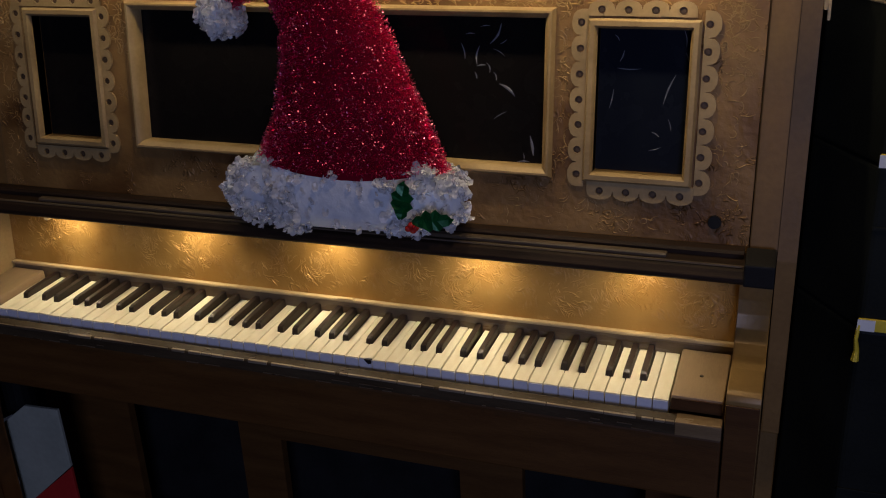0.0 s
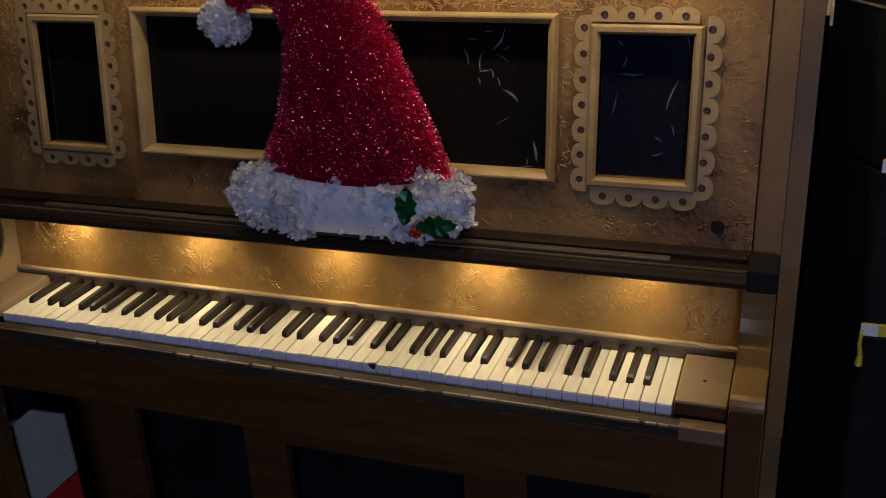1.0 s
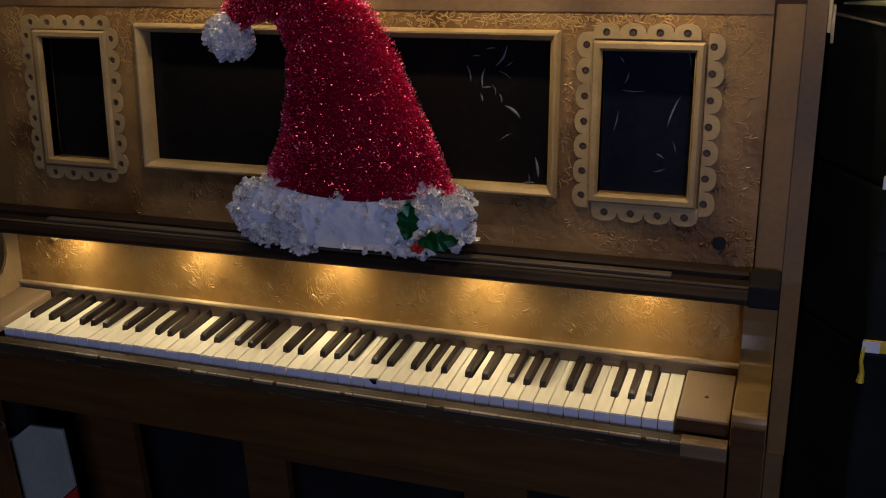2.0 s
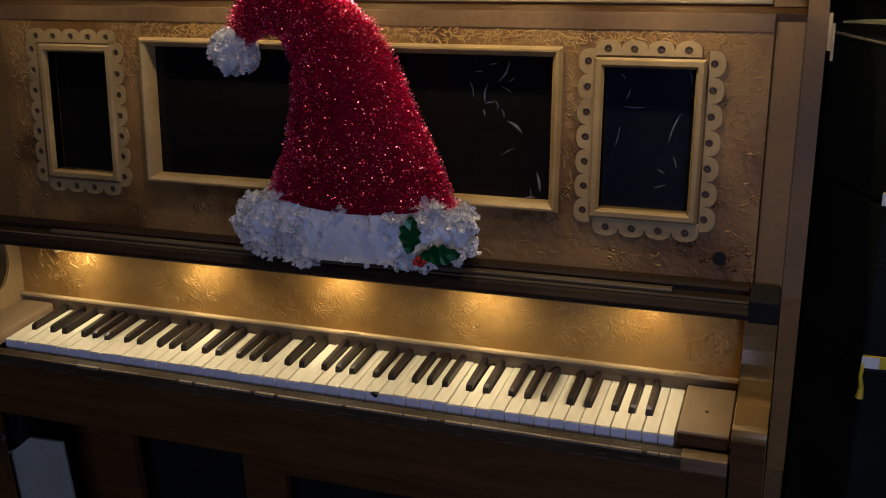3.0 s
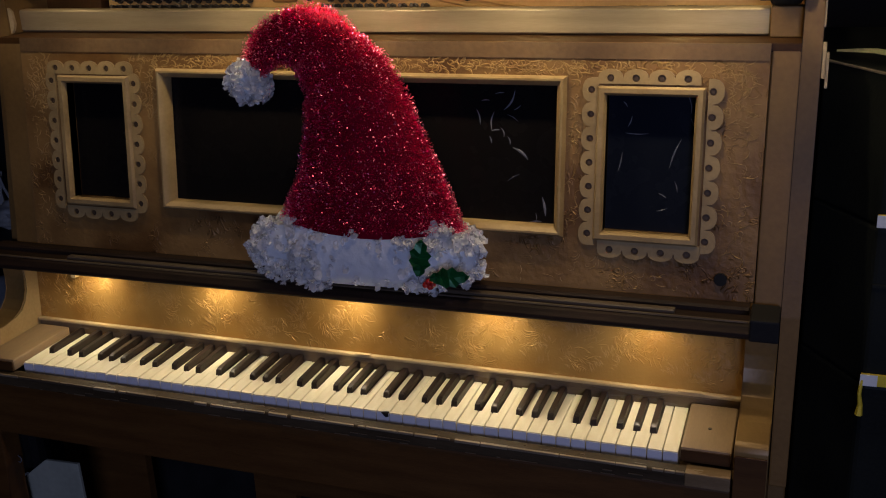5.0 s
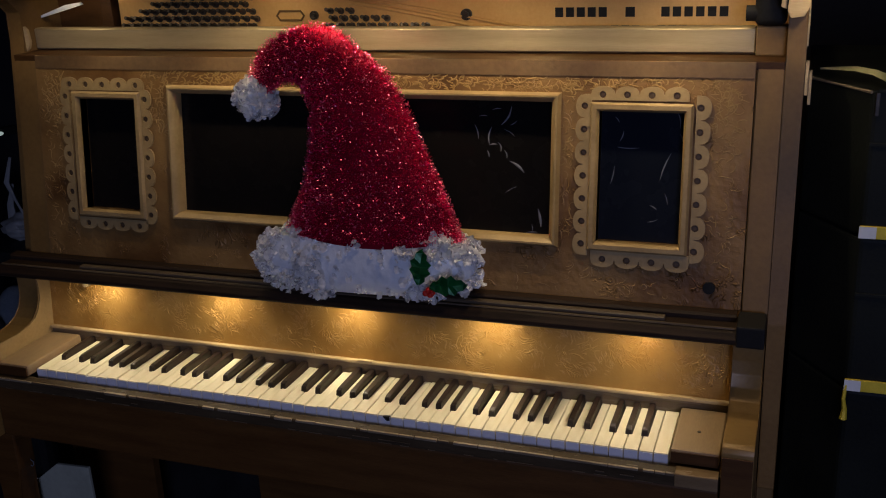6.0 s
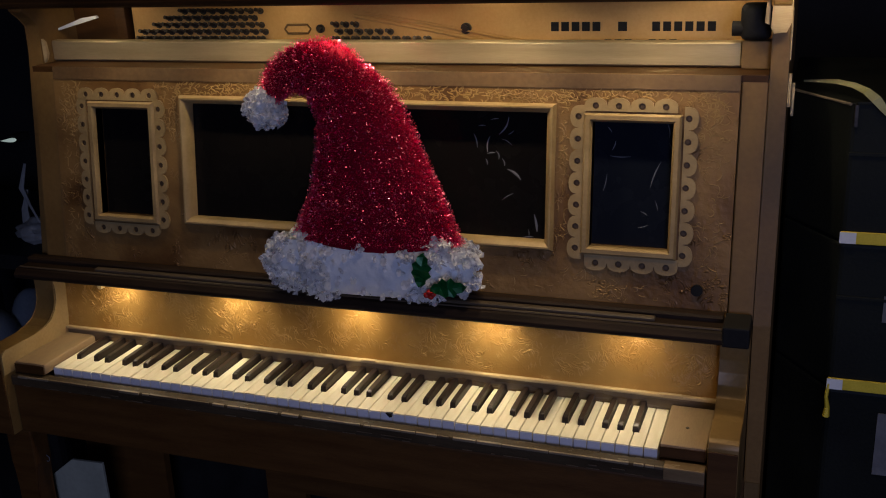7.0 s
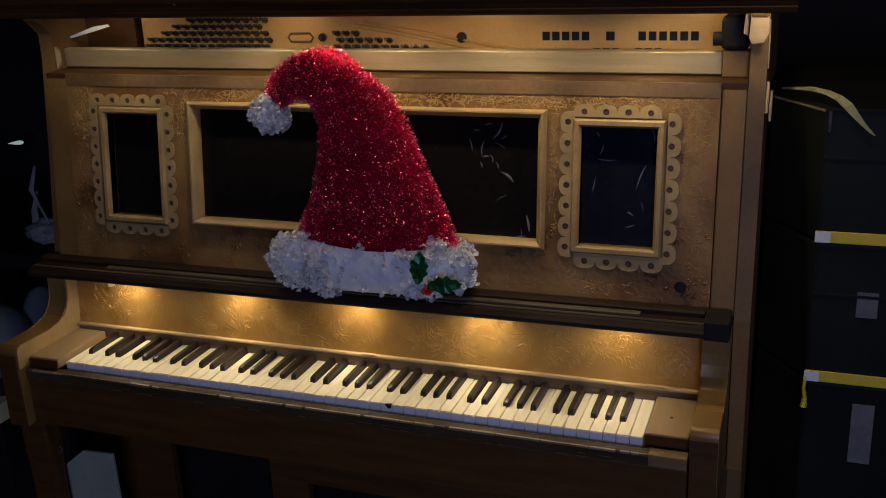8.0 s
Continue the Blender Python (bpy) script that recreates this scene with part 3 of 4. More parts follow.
def pressed_fans():
    """Rosettes and sheaves of thin curved strokes pressed into the fallboard's covering."""
    rnd = random.Random(23)
    bm = bmesh.new()

    def stroke(x, z, a, bend, step, w):
        pts = []
        for k in range(8):
            pts.append((x, 0.0003, z))
            x, z, a = x + step * math.cos(a), z + step * math.sin(a), a + bend
        if min(q[2] for q in pts) > 0.006 and max(q[2] for q in pts) < 0.122 and max(abs(q[0]) for q in pts) < 0.684:
            tube(pts, [w * r for r in (0.0003, 0.0008, 0.0012, 0.0013, 0.0013, 0.0011, 0.0007, 0.0003)], 5, bm, 1.0)
    # whorls whose strokes run round a centre
    for cx in (-0.60, -0.545, -0.39, -0.29, -0.245, -0.12, -0.03, 0.03, 0.17, 0.245, 0.31, 0.41, 0.52, 0.575, 0.64):
        cz, big, way = rnd.uniform(0.045, 0.085), rnd.uniform(0.026, 0.050), rnd.uniform(-0.9, 0.9)
        gap = rnd.uniform(0, 6.2832)
        for _ in range(62):
            r, q = big * math.sqrt(rnd.uniform(0.03, 1)), gap + rnd.uniform(0, 4.4)
            turn = q + 1.57 + way + rnd.gauss(0, 0.5)
            step = rnd.uniform(0.0013, 0.0030)
            stroke(cx + r * math.cos(q), cz + r * 0.9 * math.sin(q), turn, rnd.uniform(-0.1, 1.0) * min(0.5, 0.9 * step / max(r, 0.006)), step, rnd.uniform(0.7, 1.35))
    # upright sheaves between them
    for _ in range(190):
        cx, cz = rnd.uniform(-0.67, 0.67), rnd.uniform(0.02, 0.108)
        turn, bend = 1.9 + rnd.gauss(0, 0.5), rnd.choice((-1, 1)) * rnd.uniform(0.02, 0.14)
        for j in range(rnd.randint(3, 8)):
            stroke(cx - math.sin(turn) * 0.0042 * j + rnd.gauss(0, 0.002), cz + math.cos(turn) * 0.0042 * j + rnd.gauss(0, 0.003), turn + rnd.gauss(0, 0.15), bend, rnd.uniform(0.0012, 0.0026), rnd.uniform(0.55, 1.1))
    on_fall(tagged(part("pressed_relief", bm, GOLD_FALL, piano, "thin raised gold strokes", True), kind="stuff"))


def white_outline(i):
    """Keys run a, b, c ... g from the left; the cuts make room for the sharps."""
    g, hw = 0.0008, KEY - 0.0008
    note = (i + 5) % 7  # 0 = c
    cl = {1: 0.0048, 2: 0.0090, 4: 0.0035, 5: 0.0060, 6: 0.0085}.get(note, 0)
    cr = {0: 0.0090, 1: 0.0048, 3: 0.0085, 4: 0.0060, 5: 0.0035}.get(note, 0)
    cl, cr = (0 if i == 0 else cl), (0 if i == 51 else cr)
    back, cut = 0.150, 0.046
    o = [(g, 0), (hw, 0)]
    o += [(hw, cut), (hw - cr, cut), (hw - cr, back)] if cr else [(hw, back)]
    o += [(g + cl, back), (g + cl, cut), (g, cut)] if cl else [(g, back)]
    return o


def keyboard():
    rnd = random.Random(3)
    board = part("keyboard", box(-0.611, 0.611, 0.02, 0.142, 0.700, 0.708), RAW_WOOD, piano, "row of ivory and ebony keys")
    kinds, front, sharp = {}, None, None
    for i in range(52):
        o = white_outline(i)
        kx = -0.611 + i * KEY
        dz = rnd.uniform(-0.0009, 0.0009)
        tag = tuple(o)
        chipped = i == 31
        if chipped:
            o = o[:1] + [(0.009, 0.0), (0.012, 0.002), (0.017, 0.0035), (KEY - 0.0008, 0.003)] + o[2:]
        if tag in kinds and not chipped:
            k = again(kinds[tag], pose(kx, 0, dz), board)
        else:
            k = part("white_key", prism(o, "z", 0.709, KEYS_Z, 0.0006), IVORY, board, "chipped ivory key" if chipped else "")
            k.matrix_basis = pose(kx, 0, dz)
            if not chipped:
                kinds[tag] = k
        if front is None:
            front = part("key_front", box(0.0009, KEY - 0.0009, -0.0012, -0.0002, 0.7095, KEYS_Z - 0.0018), FRONT, board, "white key front tinted by the cool light")
            front.matrix_basis = pose(kx, 0, dz)
        else:
            again(front, pose(kx, 0, dz), board)
        if chipped:
            part("chip_wood", prism([(0.0095, 0.7385), (0.0222, 0.7385), (0.0222, 0.732), (0.017, 0.7305), (0.0125, 0.735)], "y", -0.002, 0.006), BLACK, k, "dark wood under the chip")
    for i in range(51):
        note = (i + 5) % 7
        if note in (2, 6):
            continue
        kx = -0.611 + (i + 1) * KEY + {0: -0.0022, 1: 0.0022, 3: -0.0026, 4: 0.0, 5: 0.0026}[note]
        if sharp is None:
            bm = bmesh.new()
            rows = [(0.046, -0.0056, 0.0056, KEYS_Z - 0.010), (0.0495, -0.0049, 0.0049, KEYS_Z + 0.0090), (0.056, -0.0047, 0.0047, KEYS_Z + 0.0112), (0.130, -0.0046, 0.0046, KEYS_Z + 0.0118), (0.1415, -0.0046, 0.0046, KEYS_Z + 0.0118)]
            rings = []
            for y, a, b, z in rows:
                rings.append([bm.verts.new(v) for v in ((-0.0056, y, KEYS_Z - 0.014), (0.0056, y, KEYS_Z - 0.014), (b, y, z), (a, y, z))])
            for p, q in zip(rings, rings[1:]):
                for k in range(4):
                    bm.faces.new((p[k], p[(k + 1) % 4], q[(k + 1) % 4], q[k]))
            bm.faces.new(rings[0][::-1])
            bm.faces.new(rings[-1])
            bmesh.ops.bevel(bm, geom=[e for e in bm.edges if min(v.co.z for v in e.verts) > KEYS_Z], offset=0.0008, segments=2, affect="EDGES")
            sharp = part("black_key", bm, EBONY, board)
            sharp.matrix_basis = pose(kx, 0, 0)
        else:
            again(sharp, pose(kx, rnd.uniform(-0.001, 0.001), rnd.uniform(-0.001, 0.001), 0, 0, rnd.uniform(-0.5, 0.5)), board)


def lid_and_plate():
    prof = [(0.062, 1.4605), (0.062, 1.4495), (0.054, 1.4495), (0.048, 1.453), (0.044, 1.460), (0.050, 1.466), (0.046, 1.471), (0.038, 1.478), (0.038, 1.486), (0.046, 1.492), (0.67, 1.492), (0.67, 1.4605)]
    part("lid", prism(prof, "x", -0.815, 0.815, 0.0015), DARK_WOOD, piano, "dark moulded piano lid")
    part("back_board", box(-0.7515, 0.7515, 0.62, 0.655, 0.02, 1.445), BLACK, piano)
    plate = part("iron_plate", box(-0.555, 0.7395, 0.338, 0.36, 0.95, 1.445, 0.002), PLATE, piano, "gold-painted cast iron plate")
    part("plate_post", box(-0.588, -0.561, 0.322, 0.375, 0.95, 1.445, 0.003), DARK_WOOD, piano)
    part("inner_side", box(-0.7105, -0.590, 0.345, 0.365, 0.95, 1.445), BROWN_WOOD, piano, "brown wooden inner side")
    # raised ribs and the bolt heads
    part("rib", tube([(-0.0388, 0.335, 1.4043), (0.0842, 0.335, 1.3836), (0.2262, 0.335, 1.3572), (0.3208, 0.335, 1.3402)], 0.004, 6, None, 0.8), PLATE, plate, "", True)
    part("rib", tube([(-0.0199, 0.335, 1.4100), (0.1031, 0.335, 1.3911), (0.2546, 0.335, 1.3647), (0.3587, 0.335, 1.3478)], 0.003, 6, None, 0.8), PLATE, plate, "", True)
    for x, r in ((0.1900, 0.0104), (-0.1135, 0.0085)):
        bm = disc(x, 0.336, 1.3798, r, 0.006, "y", 18)
        disc(x, 0.331, 1.3798, r * 0.62, 0.006, "y", 6, bm)
        part("bolt", bm, STEEL, plate)
    ov = [(-0.1865 + 0.0445 * k / 5, 1.3878) for k in range(6)] + [(-0.1353, 1.3793)] + [(-0.1420 - 0.0445 * k / 5, 1.3708) for k in range(6)] + [(-0.1931, 1.3793)]
    part("cast_oval", tube([(x, 0.336, z) for x, z in ov + ov[:1]], 0.0022, 6), GOLD_WOOD, plate, "", True)
    # the maker's name stays as plain bars
    for x0, n, wide in ((0.3525, 5, 0.0142), (0.4745, 1, 0.016), (0.5345, 6, 0.0138)):
        for i in range(n):
            part("letter_bar", box(x0 + i * 0.0190, x0 + i * 0.0190 + wide, 0.3355, 0.3375, 1.3740, 1.3905, 0.0006), BLACK, plate, "plain dark bar")
    for x0, n in ((0.4505, 3), (0.529, 3)):
        for i in range(n):
            part("letter_bar", box(x0 + i * 0.018, x0 + i * 0.018 + 0.0122, 0.3355, 0.3375, 1.346, 1.360), BLACK, plate, "plain dark bar")
    # tuning pins in leaning rows
    pin = None
    field = [(-0.531 + c * 0.0222 + (r % 2) * 0.0076, 1.3317 + r * 0.0137) for r in range(7) for c in range(14)]
    field += [(-0.0767 + c * 0.0213 + (r % 2) * 0.0076, 1.3317 + r * 0.0137) for r in range(7) for c in range(13)]
    for x, z in field:
        if (x < -0.152 and x > -0.2330 + (1.393 - z) * 0.3) or (x > -0.086 and z > 1.3957 - (x + 0.0767) * 0.19) or (x < -0.342 and z > 1.372 + (x + 0.55) * 0.35):
            continue
        if pin is None:
            bm = disc(0, -0.012, 0, 0.0038, 0.028, "y", 8)
            disc(0, -0.006, 0, 0.0062, 0.004, "y", 10, bm)
            pin = part("tuning_pin", bm, STEEL, plate)
            pin.matrix_basis = pose(x, 0.338, z, -14)
        else:
            again(pin, pose(x, 0.338, z, -14), plate)
    part("string_felt", box(-0.548, -0.247, 0.3355, 0.3375, 1.327, 1.357), BLACK, plate)
    bm = box(0.690, 0.738, 0.236, 0.280, 1.3690, 1.428, 0.014, None, 4)
    disc(0.692, 0.250, 1.388, 0.012, 0.03, "x", 16, bm)
    part("lid_prop", bm, BLACK, piano, "black rounded lid hinge block", True)
    # pale pieces carry the LED light on the end panel's top in their colour
    part("end_cap", prism([(0.7385, 1.396), (0.744, 1.386), (0.763, 1.388), (0.7705, 1.404), (0.7705, 1.4375), (0.752, 1.4365), (0.7405, 1.430)], "y", 0.196, 0.2015, 0.001), STRIP_WOOD, piano, "pale patch for the lit top of the end panel")
    part("end_cap", prism([(0.729, 1.402), (0.7375, 1.398), (0.7372, 1.436), (0.731, 1.434)], "y", 0.205, 0.212, 0.001), STRIP_WOOD, piano, "pale patch for the lit top of the end panel")
    part("bare_edge", prism([(0.232, 1.34), (0.238, 1.34), (0.238, 1.412), (0.218, 1.424), (0.212, 1.420), (0.232, 1.398)], "x", 0.7692, 0.7715), STRIP_WOOD, piano, "bare wood along the edge")
    part("wall_tag", prism([(0.212, 1.268), (0.222, 1.268), (0.240, 1.318), (0.230, 1.318)], "x", 0.7695, 0.775, 0.001), STRIP_WOOD, piano, "pale wooden catch")
    part("wall_tag", prism([(0.232, 1.25), (0.246, 1.25), (0.262, 1.30), (0.248, 1.30)], "x", 0.7755, 0.780, 0.001), STRIP_WOOD, piano, "pale wooden catch")


def lower():
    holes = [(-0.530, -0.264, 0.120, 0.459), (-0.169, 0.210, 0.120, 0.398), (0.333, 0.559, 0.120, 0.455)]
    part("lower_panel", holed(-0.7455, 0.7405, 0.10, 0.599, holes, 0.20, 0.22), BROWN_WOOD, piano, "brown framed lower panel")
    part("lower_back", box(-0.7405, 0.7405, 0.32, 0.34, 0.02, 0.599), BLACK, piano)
    part("toe_rail", box(-0.7405, 0.7405, 0.17, 0.235, 0.0, 0.10, 0.004), BROWN_WOOD, piano)
    for x in (-0.05, 0.05, 0.15):
        part("pedal", box(x - 0.02, x + 0.02, 0.06, 0.22, 0.105, 0.12, 0.005), STEEL, piano)


def marks():
    """Short pale scratches in the glass."""
    rnd = random.Random(11)
    for x0, z0, x1, z1, bow in ((0.5841, 1.2412, 0.5885, 1.2169, 0.002), (0.5885, 1.2091, 0.5925, 1.1965, 0.001), (0.5763, 1.1770, 0.5600, 1.1323, -0.002), (0.5253, 1.1838, 0.4895, 1.1838, 0.0015), (0.4857, 1.1527, 0.4799, 1.1226, 0.001), (0.5452, 1.0905, 0.5570, 1.0837, 0.001), (0.5600, 1.0682, 0.5423, 1.0623, 0.001), (0.4990, 1.2101, 0.4931, 1.1935, 0.001),
                                (0.2855, 1.1848, 0.2914, 1.1692, 0.003), (0.2701, 1.1790, 0.2850, 1.1809, 0.001), (0.2756, 1.2392, 0.2914, 1.2412, 0.001), (0.2988, 1.0973, 0.3199, 1.1100, 0.001), (0.3474, 1.0468, 0.3494, 1.0351, 0.001), (0.3376, 1.0312, 0.3583, 1.0332, 0.001), (0.2441, 1.2139, 0.2510, 1.1887, 0.002), (0.3091, 1.2450, 0.2914, 1.2139, 0.004),
                                (0.2746, 1.2101, 0.2707, 1.1809, -0.003), (0.2668, 1.1702, 0.2707, 1.1586, 0.001), (0.2973, 1.1712, 0.3022, 1.1576, 0.002), (0.3071, 1.1527, 0.3327, 1.1343, 0.003), (0.2520, 1.2275, 0.2668, 1.2285, 0.001), (0.2963, 1.2062, 0.3160, 1.1945, 0.002), (0.3583, 1.0740, 0.3642, 1.0429, 0.001), (0.3189, 1.2217, 0.3071, 1.2139, 0.001),
                                (0.4842, 1.2324, 0.4911, 1.2237, 0.001), (0.5688, 1.1109, 0.5738, 1.0934, 0.001)):
        pts = []
        dx, dz = x1 - x0, z1 - z0
        ln = math.hypot(dx, dz)
        for k in range(7):
            f, b = k / 6, bow * math.sin(math.pi * k / 6)
            pts.append((x0 + dx * f - dz / ln * b, 0.1663, z0 + dz * f + dx / ln * b))
        w = rnd.uniform(0.6, 1.25) * (2.5 if x0 < 0.41 and ln > 0.03 else 1.0)
        leaned(part("scratch", tube(pts, [w * r for r in (0.0002, 0.0005, 0.0008, 0.0010, 0.0009, 0.0006, 0.0002)], 4, None, 0.3), SCRATCH, piano, "pale scratch in the glass"))


ends()
keybed()
upper()
ornaments()
swirls()
fall()
pressed_fans()
lid_and_plate()
lower()
marks()
keyboard()


def led_pucks():
    first = None
    for z, y, label in ((0.9066, 0.116, "small warm LED puck under the shelf"), (1.4602, 0.112, "small warm LED puck under the lid")):
        for x in LED_X if z < 1 else (-0.70, *LID_X, 0.785):
            if first is None:
                first = thing("led_puck", label, "light", x, y, z, group="LED pucks on the piano")
                part("housing", disc(0, 0, -0.003, 0.014, 0.0055, "z", 20), WHITE_TAPE, first)
                part("lens", disc(0, 0, -0.0068, 0.010, 0.002, "z", 16), LED_GLOW, first, "glowing warm lens")
            else:
                tagged(copy_thing(first, pose(x, y, z)), label)


led_pucks()


# ---- the hat ----
def hat():
    rnd = random.Random(7)
    h = thing("santa_hat", "red tinsel hat decoration with white brim, standing on the shelf", "hat decoration", 0.0827, 0.098, 0.9205)
    ox, oz = 0.0827, 0.9205
    spine = [(0.0847, 0.9770, 0.1693), (0.0876, 1.0362, 0.1567), (0.0886, 1.0905, 0.1323), (0.0856, 1.1379, 0.1129), (0.0769, 1.2169, 0.0876), (0.0613, 1.2707, 0.0730), (0.0379, 1.3030, 0.0584), (0.0126, 1.3316, 0.0535), (-0.0341, 1.3380, 0.0399), (-0.0711, 1.3251, 0.0301), (-0.0945, 1.3021, 0.0214), (-0.1032, 1.2809, 0.0116)]
    pts = [(Vector((x - ox, 0, z - oz)), r) for x, z, r in spine]
    dense = []
    for i in range(len(pts) - 1):
        for k in range(4):
            f = k / 4
            p0, p1, p2, p3 = (pts[max(0, min(len(pts) - 1, j))] for j in (i - 1, i, i + 1, i + 2))
            c = [0.5 * (2 * b + (c2 - a) * f + (2 * a - 5 * b + 4 * c2 - d) * f * f + (3 * b - a - 3 * c2 + d) * f ** 3) for a, b, c2, d in ((p0[0], p1[0], p2[0], p3[0]), (p0[1], p1[1], p2[1], p3[1]))]
            dense.append((c[0], c[1]))
    dense.append(pts[-1])
    frames = []
    for i, (p, r) in enumerate(dense):
        d = (dense[min(i + 1, len(dense) - 1)][0] - dense[max(i - 1, 0)][0]).normalized()
        if i < 5:
            d = Vector((0, 0, 1))
        s = Vector((d.z, 0, -d.x))
        ry = min(0.62 * r, 0.043 + 0.007 * min(1.0, max(0.0, (i - 3) / 9)))
        frames.append((p, d, s, r, ry))
    bm = bmesh.new()
    n = 32
    rings = [[bm.verts.new(p + s * r * math.cos(6.2832 * k / n) + Vector((0, 1, 0)) * ry * math.sin(6.2832 * k / n)) for k in range(n)] for p, d, s, r, ry in frames]
    for a, b in zip(rings, rings[1:]):
        for k in range(n):
            bm.faces.new((a[k], a[(k + 1) % n], b[(k + 1) % n], b[k]))
    bm.faces.new(rings[0][::-1])
    bm.faces.new(rings[-1])
    part("hat_body", bm, RED_CORE, h, "red hat body bent to one side", True)
    # tinsel strands, many thin foil strips
    verts, faces = [], []
    weights = [f[3] for f in frames]
    total = 30000
    for _ in range(total):
        i = rnd.choices(range(2, len(frames) - 1), weights[2:-1])[0]
        f = rnd.random()
        (p, d, s, r, ry), (p2, _, s2, r2, ry2) = frames[i], frames[i + 1]
        a = rnd.uniform(0, 6.2832)
        p, s, r, ry = p.lerp(p2, f), s.lerp(s2, f), r + (r2 - r) * f, ry + (ry2 - ry) * f
        nrm = (s * math.cos(a) / r + Vector((0, 1, 0)) * math.sin(a) / ry).normalized()
        base = p + s * r * math.cos(a) + Vector((0, 1, 0)) * ry * math.sin(a) - nrm * 0.001
        if base.z < 0.112:
            continue
        jitter = Vector((rnd.gauss(0, 1), rnd.gauss(0, 1), rnd.gauss(0, 1)))
        way = (nrm * 1.0 + jitter * 0.42).normalized()
        if way.dot(nrm) < 0.05:
            way = (way + nrm * (0.15 - way.dot(nrm))).normalized()
        side = way.cross(Vector((rnd.gauss(0, 1), rnd.gauss(0, 1), rnd.gauss(0, 1)))).normalized() * rnd.uniform(0.0003, 0.0006)
        ln = rnd.uniform(0.004, 0.010)
        mid = base + way * ln * 0.5 + jitter * 0.0006
        tip = base + way * ln
        k = len(verts)
        verts += [base - side, base + side, mid + side, mid - side, tip + side * 0.6, tip - side * 0.6]
        faces += [(k, k + 1, k + 2, k + 3), (k + 3, k + 2, k + 4, k + 5)]
    me = bpy.data.meshes.new("tinsel")
    me.from_pydata(verts, [], faces)
    me.materials.append(TINSEL)
    t = new("tinsel", me)
    t.parent = h
    tagged(t, "shiny red tinsel strands", kind="stuff")
    # short pale pink flakes added between the strands to imitate the tinsel's glints
    verts, faces = [], []
    for _ in range(15000):
        i = rnd.choices(range(2, len(frames) - 1), weights[2:-1])[0]
        f, a = rnd.random(), rnd.uniform(0, 6.2832)
        (p, d, s, r, ry), (p2, _, s2, r2, ry2) = frames[i], frames[i + 1]
        p, s, r, ry = p.lerp(p2, f), s.lerp(s2, f), r + (r2 - r) * f, ry + (ry2 - ry) * f
        nrm = (s * math.cos(a) / r + Vector((0, 1, 0)) * math.sin(a) / ry).normalized()
        base = p + s * r * math.cos(a) + Vector((0, 1, 0)) * ry * math.sin(a) + nrm * rnd.uniform(0.004, 0.012)
        if base.z < 0.114:
            continue
        u = Vector((rnd.gauss(0, 1), rnd.gauss(0, 1), rnd.gauss(0, 1))).normalized()
        w = u.orthogonal().normalized() * rnd.uniform(0.0005, 0.0009)
        u = u * rnd.uniform(0.0007, 0.0015)
        k = len(verts)
        verts += [base - u - w, base + u - w, base + u + w, base - u + w]
        faces.append((k, k + 1, k + 2, k + 3))
    me = bpy.data.meshes.new("foil_glitter")
    me.from_pydata(verts, [], faces)
    me.materials.append(FLAKE)
    t = new("foil_glitter", me)
    t.parent = h
    tagged(t, "pink flakes added as glints on the tinsel", kind="stuff")

    # brim: a fat flattened roll
    def brim_point(a, b):
        rx, ry = 0.184, 0.030
        c = Vector((-0.012 + rx * math.cos(a), ry * math.sin(a), 0.064 + 0.004 * math.cos(a)))
        out = Vector((math.cos(a) / rx, math.sin(a) / ry, 0)).normalized()
        tall = 0.050 * (1 - 0.38 * abs(math.cos(a)) ** 10)
        return c + out * 0.020 * math.cos(b) + Vector((0, 0, tall * math.sin(b))), (out * math.cos(b) / 0.02 + Vector((0, 0, math.sin(b) / 0.050))).normalized()
    bm = bmesh.new()
    rings = [[bm.verts.new(brim_point(6.2832 * i / 48, 6.2832 * k / 14)[0]) for k in range(14)] for i in range(48)]
    for i in range(48):
        for k in range(14):
            bm.faces.new((rings[i][k], rings[i][(k + 1) % 14], rings[(i + 1) % 48][(k + 1) % 14], rings[(i + 1) % 48][k]))
    brim = part("brim", bm, BRIM, h, "white brim wrapped in plastic petals", True)

    def petals(name, spots, parent):
        verts, faces = [], []
        for p, nrm in spots:
            way = (nrm + 0.65 * Vector((rnd.gauss(0, 1), rnd.gauss(0, 1), rnd.gauss(0, 1)))).normalized()
            u = way.orthogonal().normalized()
            w = way.cross(u)
            r = rnd.uniform(0.0042, 0.0088)
            c = p + nrm * rnd.uniform(-0.001, 0.008)
            k = len(verts)
            ang = rnd.uniform(0, 6.28)
            verts.append(c - way * 0.0022)
            for j in range(8):
                q = ang + 0.7854 * j
                verts.append(c + (u * math.cos(q) + w * math.sin(q)) * r * (1 + 0.18 * math.sin(2 * q)) + way * 0.0012 * math.sin(3 * q))
            faces += [(k, k + 1 + j, k + 1 + (j + 1) % 8) for j in range(8)]
        me = bpy.data.meshes.new(name)
        me.from_pydata([tuple(v) for v in verts], [], faces)
        me.materials.append(CHIP)
        ob = new(name, me)
        ob.parent = parent
        tagged(ob, "clear white plastic petals", kind="stuff")
    spots = []
    clumps = 0
